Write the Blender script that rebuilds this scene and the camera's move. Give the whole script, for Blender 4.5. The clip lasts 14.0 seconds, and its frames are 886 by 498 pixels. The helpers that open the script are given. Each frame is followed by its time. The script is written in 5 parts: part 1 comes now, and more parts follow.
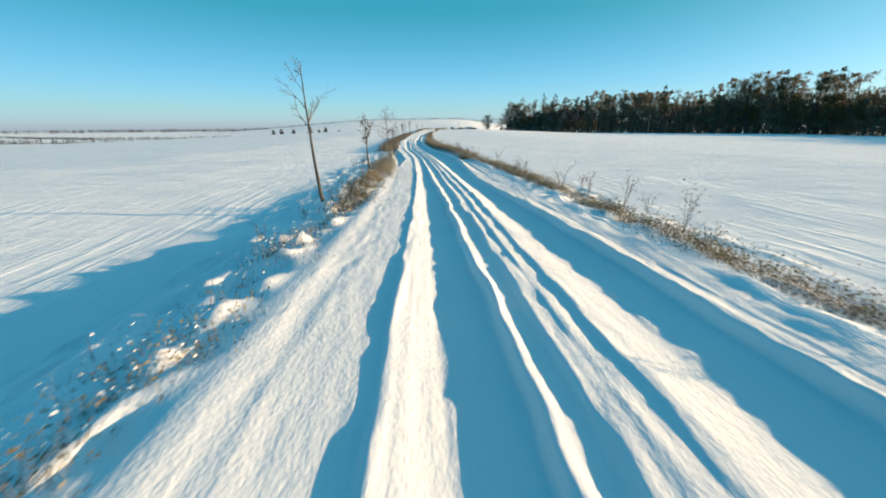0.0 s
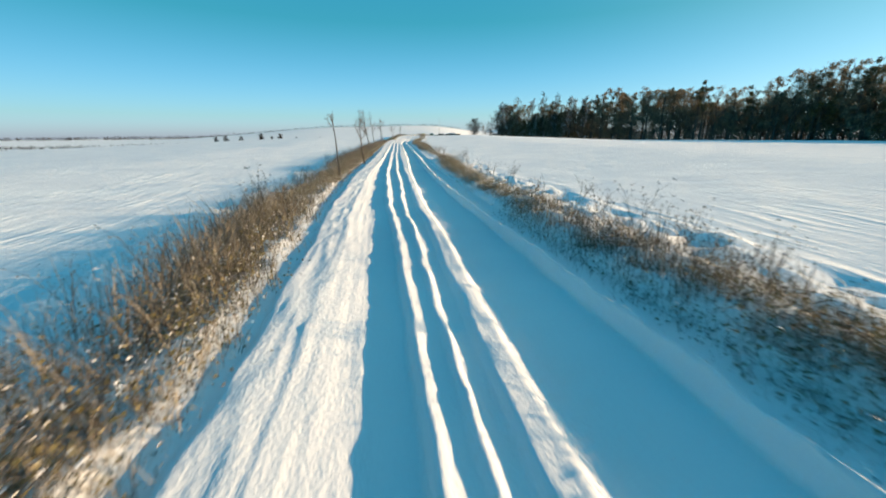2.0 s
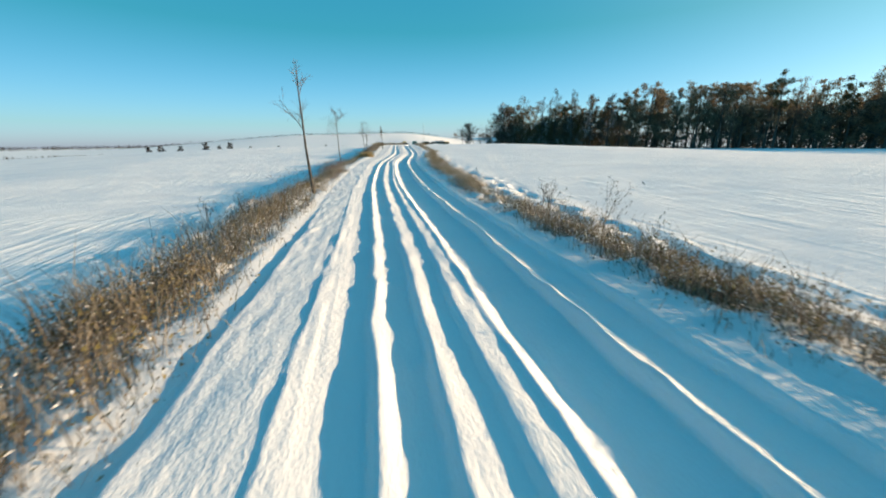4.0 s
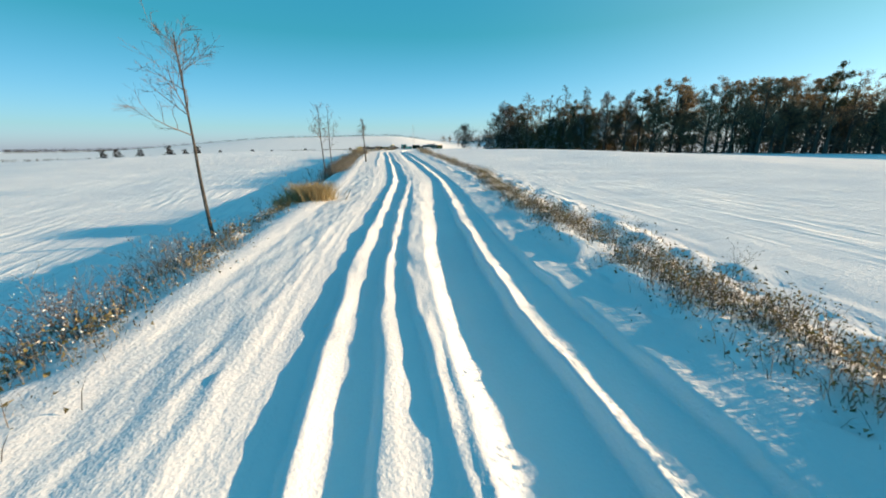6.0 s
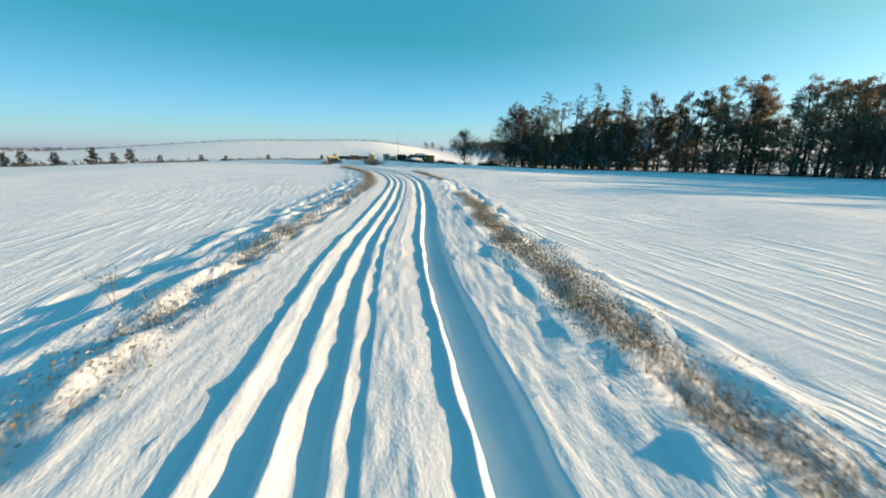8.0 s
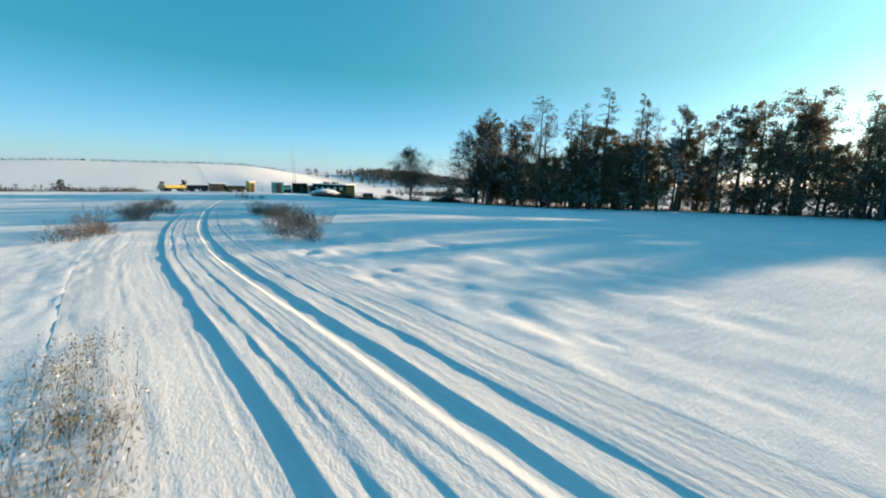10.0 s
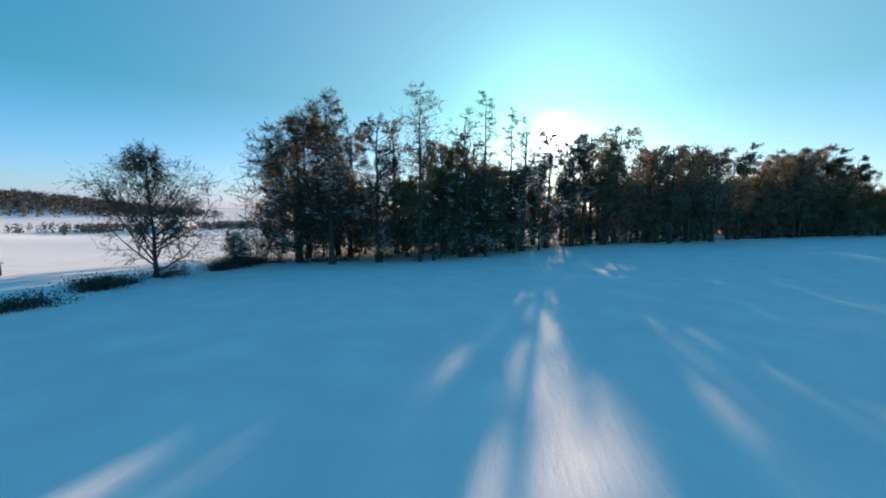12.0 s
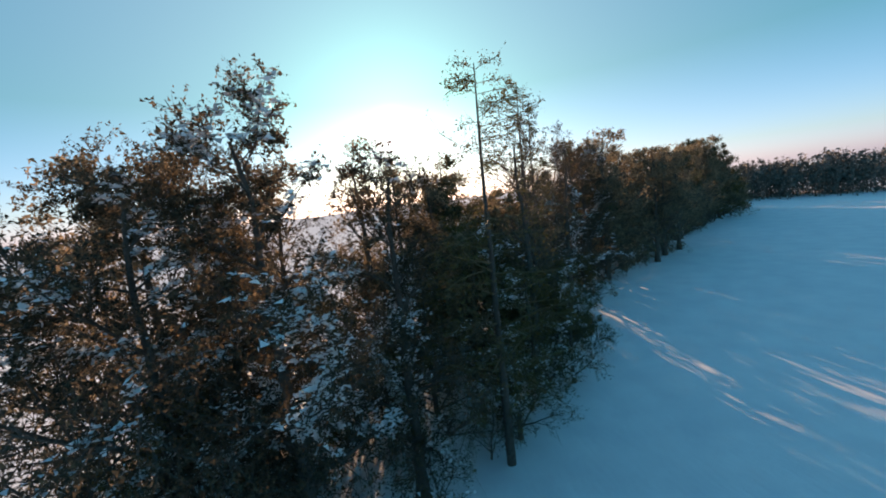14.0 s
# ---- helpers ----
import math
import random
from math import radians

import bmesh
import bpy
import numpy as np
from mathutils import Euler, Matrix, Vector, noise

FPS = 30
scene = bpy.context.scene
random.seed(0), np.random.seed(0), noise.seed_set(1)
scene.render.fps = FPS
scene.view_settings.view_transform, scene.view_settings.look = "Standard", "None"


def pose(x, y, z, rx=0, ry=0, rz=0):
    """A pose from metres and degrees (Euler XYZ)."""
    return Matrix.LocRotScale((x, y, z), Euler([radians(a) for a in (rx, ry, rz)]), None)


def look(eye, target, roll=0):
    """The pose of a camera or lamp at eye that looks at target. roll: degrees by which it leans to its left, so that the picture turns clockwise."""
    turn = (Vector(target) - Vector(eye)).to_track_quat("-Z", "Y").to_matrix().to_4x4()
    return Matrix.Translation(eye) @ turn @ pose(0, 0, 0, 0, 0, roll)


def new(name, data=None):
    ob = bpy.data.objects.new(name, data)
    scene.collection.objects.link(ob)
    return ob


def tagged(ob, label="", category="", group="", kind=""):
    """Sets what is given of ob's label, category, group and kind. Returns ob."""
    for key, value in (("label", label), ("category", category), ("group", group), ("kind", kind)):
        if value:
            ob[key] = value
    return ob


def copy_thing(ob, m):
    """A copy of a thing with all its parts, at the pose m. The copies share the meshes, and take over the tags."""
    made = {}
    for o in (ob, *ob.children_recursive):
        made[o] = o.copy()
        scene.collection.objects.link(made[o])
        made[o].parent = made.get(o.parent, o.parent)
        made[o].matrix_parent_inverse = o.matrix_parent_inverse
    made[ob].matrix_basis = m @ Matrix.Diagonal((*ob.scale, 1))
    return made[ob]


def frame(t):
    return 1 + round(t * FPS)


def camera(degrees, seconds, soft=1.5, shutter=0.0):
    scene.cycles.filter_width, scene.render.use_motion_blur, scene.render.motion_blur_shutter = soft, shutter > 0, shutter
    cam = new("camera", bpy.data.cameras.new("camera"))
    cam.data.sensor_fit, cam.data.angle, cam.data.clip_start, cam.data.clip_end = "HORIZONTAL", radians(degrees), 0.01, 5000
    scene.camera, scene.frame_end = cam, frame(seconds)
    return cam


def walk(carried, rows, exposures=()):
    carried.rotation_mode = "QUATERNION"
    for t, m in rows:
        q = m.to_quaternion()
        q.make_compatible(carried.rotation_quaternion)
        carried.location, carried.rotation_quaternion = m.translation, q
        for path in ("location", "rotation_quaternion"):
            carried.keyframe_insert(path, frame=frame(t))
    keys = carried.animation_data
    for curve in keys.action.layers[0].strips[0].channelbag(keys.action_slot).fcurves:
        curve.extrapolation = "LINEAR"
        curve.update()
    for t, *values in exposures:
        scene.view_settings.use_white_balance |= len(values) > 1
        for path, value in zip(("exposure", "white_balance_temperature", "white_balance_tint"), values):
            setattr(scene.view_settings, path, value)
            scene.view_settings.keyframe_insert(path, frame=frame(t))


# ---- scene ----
cam = camera(100.0, 14.0, soft=1.9, shutter=0.045)
PATH = [
    (0, (-0.343, -0.68, 1.63), (-0.239, 1.222, 1.019), -0.5),
    (0.5, (-0.187, 12.052, 1.426), (-0.05, 13.953, 0.821), -0.3),
    (1, (-0.415, 24.627, 1.282), (-0.243, 26.529, 0.689), -0.3),
    (1.5, (-1.418, 37.067, 1.414), (-1.207, 38.968, 0.83), -0.4),
    (2, (-2.006, 49.82, 1.385), (-1.758, 51.718, 0.806), -0.6),
    (2.5, (-2.432, 62.709, 1.472), (-2.146, 64.605, 0.903), -0.8),
    (3, (-2.227, 74.582, 1.659), (-1.911, 76.475, 1.096), -0.9),
    (3.2, (-2.14, 79.25, 1.69), (-1.815, 81.144, 1.135), -0.9),
    (4.2, (-1.6, 101.0, 1.86), (-1.215, 102.88, 1.32), -0.85),
    (5, (-1.1, 112.7, 1.97), (-0.675, 114.578, 1.44), -0.8),
    (5.5, (-0.847, 116.117, 2.015), (-0.411, 117.996, 1.484), -0.8),
    (6, (-0.585, 119.255, 2.18), (-0.141, 121.132, 1.65), -0.8),
    (6.5, (-0.278, 122.09, 2.23), (0.173, 123.965, 1.702), -0.8),
    (7, (1.255, 131.65, 2.649), (1.728, 133.521, 2.126), -0.6),
    (7.5, (2.361, 144.329, 3.466), (2.872, 146.191, 2.947), -0.1),
    (8, (3.612, 156.438, 3.919), (4.164, 158.294, 3.419), 0.4),
    (8.6, (5.3, 171.6, 4.08), (5.96, 173.43, 3.615), 0.7),
    (9.4, (7.2, 192.3, 4.22), (8.13, 194.02, 3.815), 1.0),
    (10.1, (6.75, 210.6, 4.3), (7.89, 212.2, 3.955), 1.15),
    (10.5, (6.729, 220.466, 4.37), (8.024, 221.956, 4.051), 1.2),
    (11, (10.076, 232.004, 4.828), (11.684, 233.162, 4.558), 1.5),
    (11.5, (15.15, 241.252, 5.51), (16.977, 242.03, 5.274), 1.6),
    (12, (21.274, 249.685, 6.421), (23.217, 250.103, 6.2), 0.3),
    (12.5, (28.051, 256.767, 8.619), (30.034, 256.877, 8.384), -1.0),
    (13, (35.717, 262.425, 11.33), (37.697, 262.304, 11.072), -2.9),
    (13.5, (43.569, 266.002, 13.917), (45.529, 265.735, 13.622), -4.2),
    (14, (49.311, 268.904, 15.234), (51.265, 268.572, 14.961), -6.6),
]
LIGHTNESS = [(0, 1.19, 6850, 12), (8, 1.19, 6900, 12), (10.5, 1.22, 6800, 16), (11, 1.15, 6450, 18), (11.5, 1.02, 6150, 21), (12, 1.02, 6350, 24), (12.5, 1.02, 6700, 27), (13, 1.02, 7250, 30), (13.5, 1.0, 7300, 31), (14, 1.12, 7500, 34)]
walk(cam, [(t, look(eye, target, roll)) for t, eye, target, roll in PATH], LIGHTNESS)

# ---- daylight ----
SUN_EL, SUN_AZ = radians(9.9), radians(94.0)          # azimuth from +y towards +x
SUN = Vector((math.cos(SUN_EL) * math.sin(SUN_AZ), math.cos(SUN_EL) * math.cos(SUN_AZ), math.sin(SUN_EL)))
sun_data = bpy.data.lights.new("sun", "SUN")
sun_data.energy, sun_data.angle, sun_data.color = 4.5, radians(0.55), (1.0, 0.72, 0.435)
sun = new("sun", sun_data)
sun.matrix_world = look(SUN * 100, (0, 0, 0))

world = bpy.data.worlds.new("winter_sky")
scene.world = world
world.use_nodes = True
wt = world.node_tree
wt.nodes.clear()
w_out = wt.nodes.new("ShaderNodeOutputWorld")
w_bg = wt.nodes.new("ShaderNodeBackground")
sky = wt.nodes.new("ShaderNodeTexSky")
sky.sky_type, sky.sun_disc = "NISHITA", False
sky.sun_elevation, sky.sun_rotation = SUN_EL, SUN_AZ
sky.air_density, sky.dust_density, sky.ozone_density = 1.0, 0.6, 2.0
tint = wt.nodes.new("ShaderNodeMix")
tint.data_type, tint.blend_type = "RGBA", "MULTIPLY"
tint.inputs[0].default_value = 1.0
coord = wt.nodes.new("ShaderNodeTexCoord")
height = wt.nodes.new("ShaderNodeSeparateXYZ")
wt.links.new(coord.outputs["Generated"], height.inputs[0])
cast = wt.nodes.new("ShaderNodeValToRGB")               # pale haze over the horizon, cyan above, blue at the zenith
stops = ((0.0, (0.62, 0.88, 2.0)), (0.05, (0.50, 0.83, 1.30)), (0.25, (0.14, 0.76, 0.79)), (0.8, (0.12, 1.28, 1.36)))
while len(cast.color_ramp.elements) < len(stops):
    cast.color_ramp.elements.new(0.5)
for e, (at, c) in zip(cast.color_ramp.elements, stops):
    e.position, e.color = at, (c[0] / 2, c[1] / 2, c[2] / 2, 1)
wt.links.new(height.outputs[2], cast.inputs[0])
twice = wt.nodes.new("ShaderNodeVectorMath")
twice.operation = "SCALE"
twice.inputs["Scale"].default_value = 2.0
wt.links.new(cast.outputs[0], twice.inputs[0])
wt.links.new(twice.outputs[0], tint.inputs[7])
dot = wt.nodes.new("ShaderNodeVectorMath")
dot.operation = "DOT_PRODUCT"
dot.inputs[1].default_value = SUN
clampd = wt.nodes.new("ShaderNodeClamp")


def lobe(power, gain):
    """A glow round the sun, narrower with a higher power."""
    p = wt.nodes.new("ShaderNodeMath")
    p.operation, p.inputs[1].default_value = "POWER", power
    g = wt.nodes.new("ShaderNodeMath")
    g.operation, g.inputs[1].default_value = "MULTIPLY", gain
    wt.links.new(clampd.outputs[0], p.inputs[0])
    wt.links.new(p.outputs[0], g.inputs[0])
    return g.outputs[0]


wt.links.new(coord.outputs["Generated"], dot.inputs[0])
wt.links.new(dot.outputs["Value"], clampd.inputs[0])
add1 = wt.nodes.new("ShaderNodeMath")
add2 = wt.nodes.new("ShaderNodeMath")
wt.links.new(lobe(2200, 80.0), add1.inputs[0])
wt.links.new(lobe(55, 0.65), add1.inputs[1])
wt.links.new(add1.outputs[0], add2.inputs[0])
wt.links.new(lobe(3.2, 1.5), add2.inputs[1])
glow = wt.nodes.new("ShaderNodeMix")
glow.data_type, glow.blend_type = "RGBA", "ADD"
glow.inputs[0].default_value = 1.0
glowc = wt.nodes.new("ShaderNodeMix")
glowc.data_type, glowc.blend_type = "RGBA", "MULTIPLY"
glowc.inputs[0].default_value = 1.0
glowc.inputs[7].default_value = (0.92, 0.95, 0.94, 1)
wt.links.new(add2.outputs[0], glowc.inputs[6])
square = wt.nodes.new("ShaderNodeMath")                 # the sky is nearly as bright abeam of the sun as away from it
square.operation = "MULTIPLY"
wt.links.new(dot.outputs["Value"], square.inputs[0])
wt.links.new(dot.outputs["Value"], square.inputs[1])
spread = wt.nodes.new("ShaderNodeMath")
spread.operation = "MULTIPLY_ADD"
spread.inputs[1].default_value, spread.inputs[2].default_value = 0.72, 0.8
wt.links.new(square.outputs[0], spread.inputs[0])
level = wt.nodes.new("ShaderNodeMath")
level.operation, level.inputs[0].default_value = "DIVIDE", 1.0
wt.links.new(spread.outputs[0], level.inputs[1])
even = wt.nodes.new("ShaderNodeVectorMath")
even.operation = "SCALE"
wt.links.new(sky.outputs[0], even.inputs[0])
wt.links.new(level.outputs[0], even.inputs["Scale"])
wt.links.new(even.outputs[0], tint.inputs[6])
wt.links.new(tint.outputs[2], glow.inputs[6])
wt.links.new(glowc.outputs[2], glow.inputs[7])
wt.links.new(glow.outputs[2], w_bg.inputs[0])
w_bg.inputs[1].default_value = 0.09
wt.links.new(w_bg.outputs[0], w_out.inputs[0])


# ---- materials ----
def material(name, colors, rough=0.7, scale=4.0, bump=0.3, bump_scale=20.0, island=False, per_object=False, translucent=0.0, spec=0.3):
    """A surface whose colour wanders between the given colours at two scales, with fine relief."""
    m = bpy.data.materials.new(name)
    m.use_nodes = True
    nt = m.node_tree
    bsdf = nt.nodes["Principled BSDF"]
    bsdf.inputs["Roughness"].default_value = rough
    bsdf.inputs["Specular IOR Level"].default_value = spec
    ramp = nt.nodes.new("ShaderNodeValToRGB")
    el = ramp.color_ramp.elements
    while len(el) < len(colors):
        el.new(0.5)
    for i, c in enumerate(colors):
        el[i].position = 0.25 + 0.5 * i / max(1, len(colors) - 1)
        el[i].color = (*c, 1)
    tc = nt.nodes.new("ShaderNodeTexCoord")
    n1 = nt.nodes.new("ShaderNodeTexNoise")
    n1.inputs["Scale"].default_value, n1.inputs["Detail"].default_value = scale, 6
    nt.links.new(tc.outputs["Object"], n1.inputs["Vector"])
    fac = n1.outputs["Fac"]
    if island or per_object:
        src = nt.nodes.new("ShaderNodeNewGeometry" if island else "ShaderNodeObjectInfo")
        mixf = nt.nodes.new("ShaderNodeMath")
        mixf.operation = "MULTIPLY_ADD"
        mixf.inputs[1].default_value = 0.55
        nt.links.new(src.outputs["Random Per Island" if island else "Random"], mixf.inputs[0])
        half = nt.nodes.new("ShaderNodeMath")
        half.operation, half.inputs[1].default_value = "MULTIPLY", 0.45
        nt.links.new(fac, half.inputs[0])
        nt.links.new(half.outputs[0], mixf.inputs[2])
        fac = mixf.outputs[0]
    nt.links.new(fac, ramp.inputs[0])
    nt.links.new(ramp.outputs[0], bsdf.inputs["Base Color"])
    if bump:
        n2 = nt.nodes.new("ShaderNodeTexNoise")
        n2.inputs["Scale"].default_value, n2.inputs["Detail"].default_value = bump_scale, 5
        nt.links.new(tc.outputs["Object"], n2.inputs["Vector"])
        b = nt.nodes.new("ShaderNodeBump")
        b.inputs["Strength"].default_value, b.inputs["Distance"].default_value = bump, 0.02
        nt.links.new(n2.outputs["Fac"], b.inputs["Height"])
        nt.links.new(b.outputs[0], bsdf.inputs["Normal"])
    if translucent:
        tr = nt.nodes.new("ShaderNodeBsdfTranslucent")
        nt.links.new(ramp.outputs[0], tr.inputs[0])
        mx = nt.nodes.new("ShaderNodeMixShader")
        mx.inputs[0].default_value = translucent
        nt.links.new(bsdf.outputs[0], mx.inputs[1])
        nt.links.new(tr.outputs[0], mx.inputs[2])
        nt.links.new(mx.outputs[0], nt.nodes["Material Output"].inputs[0])
    return m


def snow_material(name, ripple, crumb, drill, across, along, end, stretch, white=1.0):
    """Packed or wind-blown snow: nearly white, with wind ripples and a crumbly grain as relief."""
    m = bpy.data.materials.new(name)
    m.use_nodes = True
    nt = m.node_tree
    bsdf = nt.nodes["Principled BSDF"]
    bsdf.inputs["Roughness"].default_value = 0.8
    bsdf.inputs["Specular IOR Level"].default_value = 0.0
    tc = nt.nodes.new("ShaderNodeTexCoord")
    mp = nt.nodes.new("ShaderNodeMapping")
    mp.inputs["Scale"].default_value = (*stretch, 1.0)
    mp.inputs["Rotation"].default_value = (0, 0, radians(-12))
    nt.links.new(tc.outputs["Object"], mp.inputs[0])
    big = nt.nodes.new("ShaderNodeTexNoise")
    big.inputs["Scale"].default_value, big.inputs["Detail"].default_value = 0.35, 4
    nt.links.new(tc.outputs["Object"], big.inputs["Vector"])
    ramp = nt.nodes.new("ShaderNodeValToRGB")
    ramp.color_ramp.elements[0].position, ramp.color_ramp.elements[1].position = 0.3, 0.7
    ramp.color_ramp.elements[0].color, ramp.color_ramp.elements[1].color = (0.78 * white, 0.79 * white, 0.81 * white, 1), (0.88 * white, 0.88 * white, 0.88 * white, 1)
    nt.links.new(big.outputs["Fac"], ramp.inputs[0])
    nt.links.new(ramp.outputs[0], bsdf.inputs["Base Color"])
    wave = nt.nodes.new("ShaderNodeTexNoise")
    wave.inputs["Scale"].default_value, wave.inputs["Detail"].default_value = 2.2, 6
    nt.links.new(mp.outputs[0], wave.inputs["Vector"])
    grain = nt.nodes.new("ShaderNodeTexNoise")
    grain.inputs["Scale"].default_value, grain.inputs["Detail"].default_value = 34.0, 4
    nt.links.new(tc.outputs["Object"], grain.inputs["Vector"])
    b1 = nt.nodes.new("ShaderNodeBump")
    b1.inputs["Strength"].default_value, b1.inputs["Distance"].default_value = 1.0, ripple
    nt.links.new(wave.outputs["Fac"], b1.inputs["Height"])
    b2 = nt.nodes.new("ShaderNodeBump")
    b2.inputs["Strength"].default_value, b2.inputs["Distance"].default_value = 1.0, crumb
    nt.links.new(grain.outputs["Fac"], b2.inputs["Height"])
    lines = nt.nodes.new("ShaderNodeMapping")
    lines.inputs["Scale"].default_value = (across, along, 1.0)
    lines.inputs["Rotation"].default_value = (0, 0, radians(4))
    nt.links.new(tc.outputs["Object"], lines.inputs[0])
    furrow = nt.nodes.new("ShaderNodeTexNoise")
    furrow.inputs["Scale"].default_value, furrow.inputs["Detail"].default_value = 1.0, 3
    nt.links.new(lines.outputs[0], furrow.inputs["Vector"])
    b3 = nt.nodes.new("ShaderNodeBump")
    b3.inputs["Strength"].default_value, b3.inputs["Distance"].default_value = 1.0, drill
    rows = nt.nodes.new("ShaderNodeMapRange")             # broken drill rows
    rows.inputs[1].default_value, rows.inputs[2].default_value = 0.45, 0.68
    nt.links.new(furrow.outputs["Fac"], rows.inputs[0])
    patch = nt.nodes.new("ShaderNodeMapRange")            # rows show in patches, and end at the headland
    patch.inputs[1].default_value, patch.inputs[2].default_value = 0.35, 0.65
    nt.links.new(big.outputs["Fac"], patch.inputs[0])
    spot = nt.nodes.new("ShaderNodeSeparateXYZ")
    nt.links.new(tc.outputs["Object"], spot.inputs[0])
    headland = nt.nodes.new("ShaderNodeMapRange")
    headland.inputs[1].default_value, headland.inputs[2].default_value = end, end - 25.0
    nt.links.new(spot.outputs[1], headland.inputs[0])
    both = nt.nodes.new("ShaderNodeMath")
    both.operation = "MULTIPLY"
    nt.links.new(patch.outputs[0], both.inputs[0])
    nt.links.new(headland.outputs[0], both.inputs[1])
    shown = nt.nodes.new("ShaderNodeMath")
    shown.operation = "MULTIPLY"
    nt.links.new(both.outputs[0], shown.inputs[0])
    nt.links.new(rows.outputs[0], shown.inputs[1])
    nt.links.new(shown.outputs[0], b3.inputs["Height"])
    nt.links.new(b3.outputs[0], b1.inputs["Normal"])
    nt.links.new(b1.outputs[0], b2.inputs["Normal"])
    nt.links.new(b2.outputs[0], bsdf.inputs["Normal"])
    return m


SNOW_FIELD = snow_material("field_snow", 0.03, 0.01, 0.026, 4.5, 0.5, 205.0, (0.35, 1.6))
SNOW_ROAD = snow_material("packed_snow", 0.008, 0.007, 0.001, 15.0, 0.35, 200.0, (4.5, 3.0), 0.92)
SNOW_LOAD = material("branch_snow", [(0.78, 0.8, 0.83), (0.9, 0.9, 0.9)], 0.7, 6, 0.4, 30)
BARK = material("bark", [(0.045, 0.04, 0.035), (0.12, 0.105, 0.09)], 0.9, 7, 0.8, 40)
BARK_YOUNG = material("young_bark", [(0.026, 0.023, 0.021), (0.052, 0.047, 0.042), (0.13, 0.125, 0.11)], 0.85, 24, 0.9, 60)
TWIG = material("twigs", [(0.07, 0.055, 0.047), (0.18, 0.14, 0.115)], 0.85, 6, 0)
TWIG_GOLD = material("larch_twigs", [(0.07, 0.05, 0.03), (0.20, 0.14, 0.07)], 0.85, 6, 0)
GRASS = material("dry_grass", [(0.06, 0.05, 0.04), (0.16, 0.135, 0.105), (0.34, 0.295, 0.235)], 0.75, 1.2, 0, island=True, translucent=0.25)
GRASS_GOLD = material("golden_grass", [(0.24, 0.18, 0.09), (0.46, 0.37, 0.2)], 0.75, 2.0, 0, island=True, translucent=0.3)
WEED = material("dead_weed", [(0.045, 0.039, 0.033), (0.12, 0.1, 0.08)], 0.85, 3.0, 0, island=True)
GREENERY = material("winter_weed_leaves", [(0.05, 0.043, 0.018), (0.13, 0.115, 0.035), (0.17, 0.135, 0.055), (0.29, 0.24, 0.14)], 0.7, 3.0, 0, island=True, translucent=0.2)
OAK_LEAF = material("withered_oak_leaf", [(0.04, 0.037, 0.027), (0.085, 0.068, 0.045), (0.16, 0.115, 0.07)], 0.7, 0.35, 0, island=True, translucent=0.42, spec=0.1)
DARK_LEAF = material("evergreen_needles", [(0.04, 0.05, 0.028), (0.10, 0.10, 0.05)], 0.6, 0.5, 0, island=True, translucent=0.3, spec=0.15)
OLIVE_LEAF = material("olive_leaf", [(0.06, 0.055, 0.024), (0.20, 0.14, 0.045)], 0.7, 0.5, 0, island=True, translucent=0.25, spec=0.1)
# withered leaves of the farther trees, haze put into the colour as a paler tone
HAZED_LEAF = material("hazed_withered_leaf", [(0.11, 0.095, 0.07), (0.22, 0.17, 0.11), (0.36, 0.27, 0.17)], 0.75, 0.4, 0, island=True, translucent=0.42, spec=0.1)
FAR_HEDGE = material("far_hedge", [(0.025, 0.026, 0.028), (0.06, 0.058, 0.056)], 0.9, 0.3, 0, island=True, spec=0.0)
# wood seen through distance: lighter than far_hedge, the haze is in this colour
HAZED_WOOD = material("far_wood", [(0.10, 0.09, 0.078), (0.21, 0.18, 0.15)], 0.9, 0.3, 0, island=True)
HUT_GREEN = material("dark_green_paint", [(0.008, 0.018, 0.011), (0.02, 0.036, 0.022)], 0.9, 2.0, 0.2, 15, spec=0.05)
TEAL = material("teal_sheet", [(0.02, 0.17, 0.17), (0.05, 0.27, 0.26)], 0.5, 1.5, 0.2, 8)
PALE_WALL = material("pale_render", [(0.3, 0.3, 0.28), (0.5, 0.49, 0.46)], 0.8, 1.5, 0.2, 12)
YELLOW = material("yellow_paint", [(0.45, 0.38, 0.08), (0.6, 0.5, 0.14)], 0.6, 2, 0.1, 12)
DARK_MACHINE = material("dark_metal", [(0.02, 0.02, 0.022), (0.06, 0.055, 0.05)], 0.5, 3, 0.2, 20)
GLASS = material("window_glass", [(0.25, 0.3, 0.32), (0.4, 0.45, 0.46)], 0.1, 3, 0, spec=0.6)
STEEL = material("mast_steel", [(0.2, 0.2, 0.2), (0.35, 0.35, 0.35)], 0.45, 4, 0)


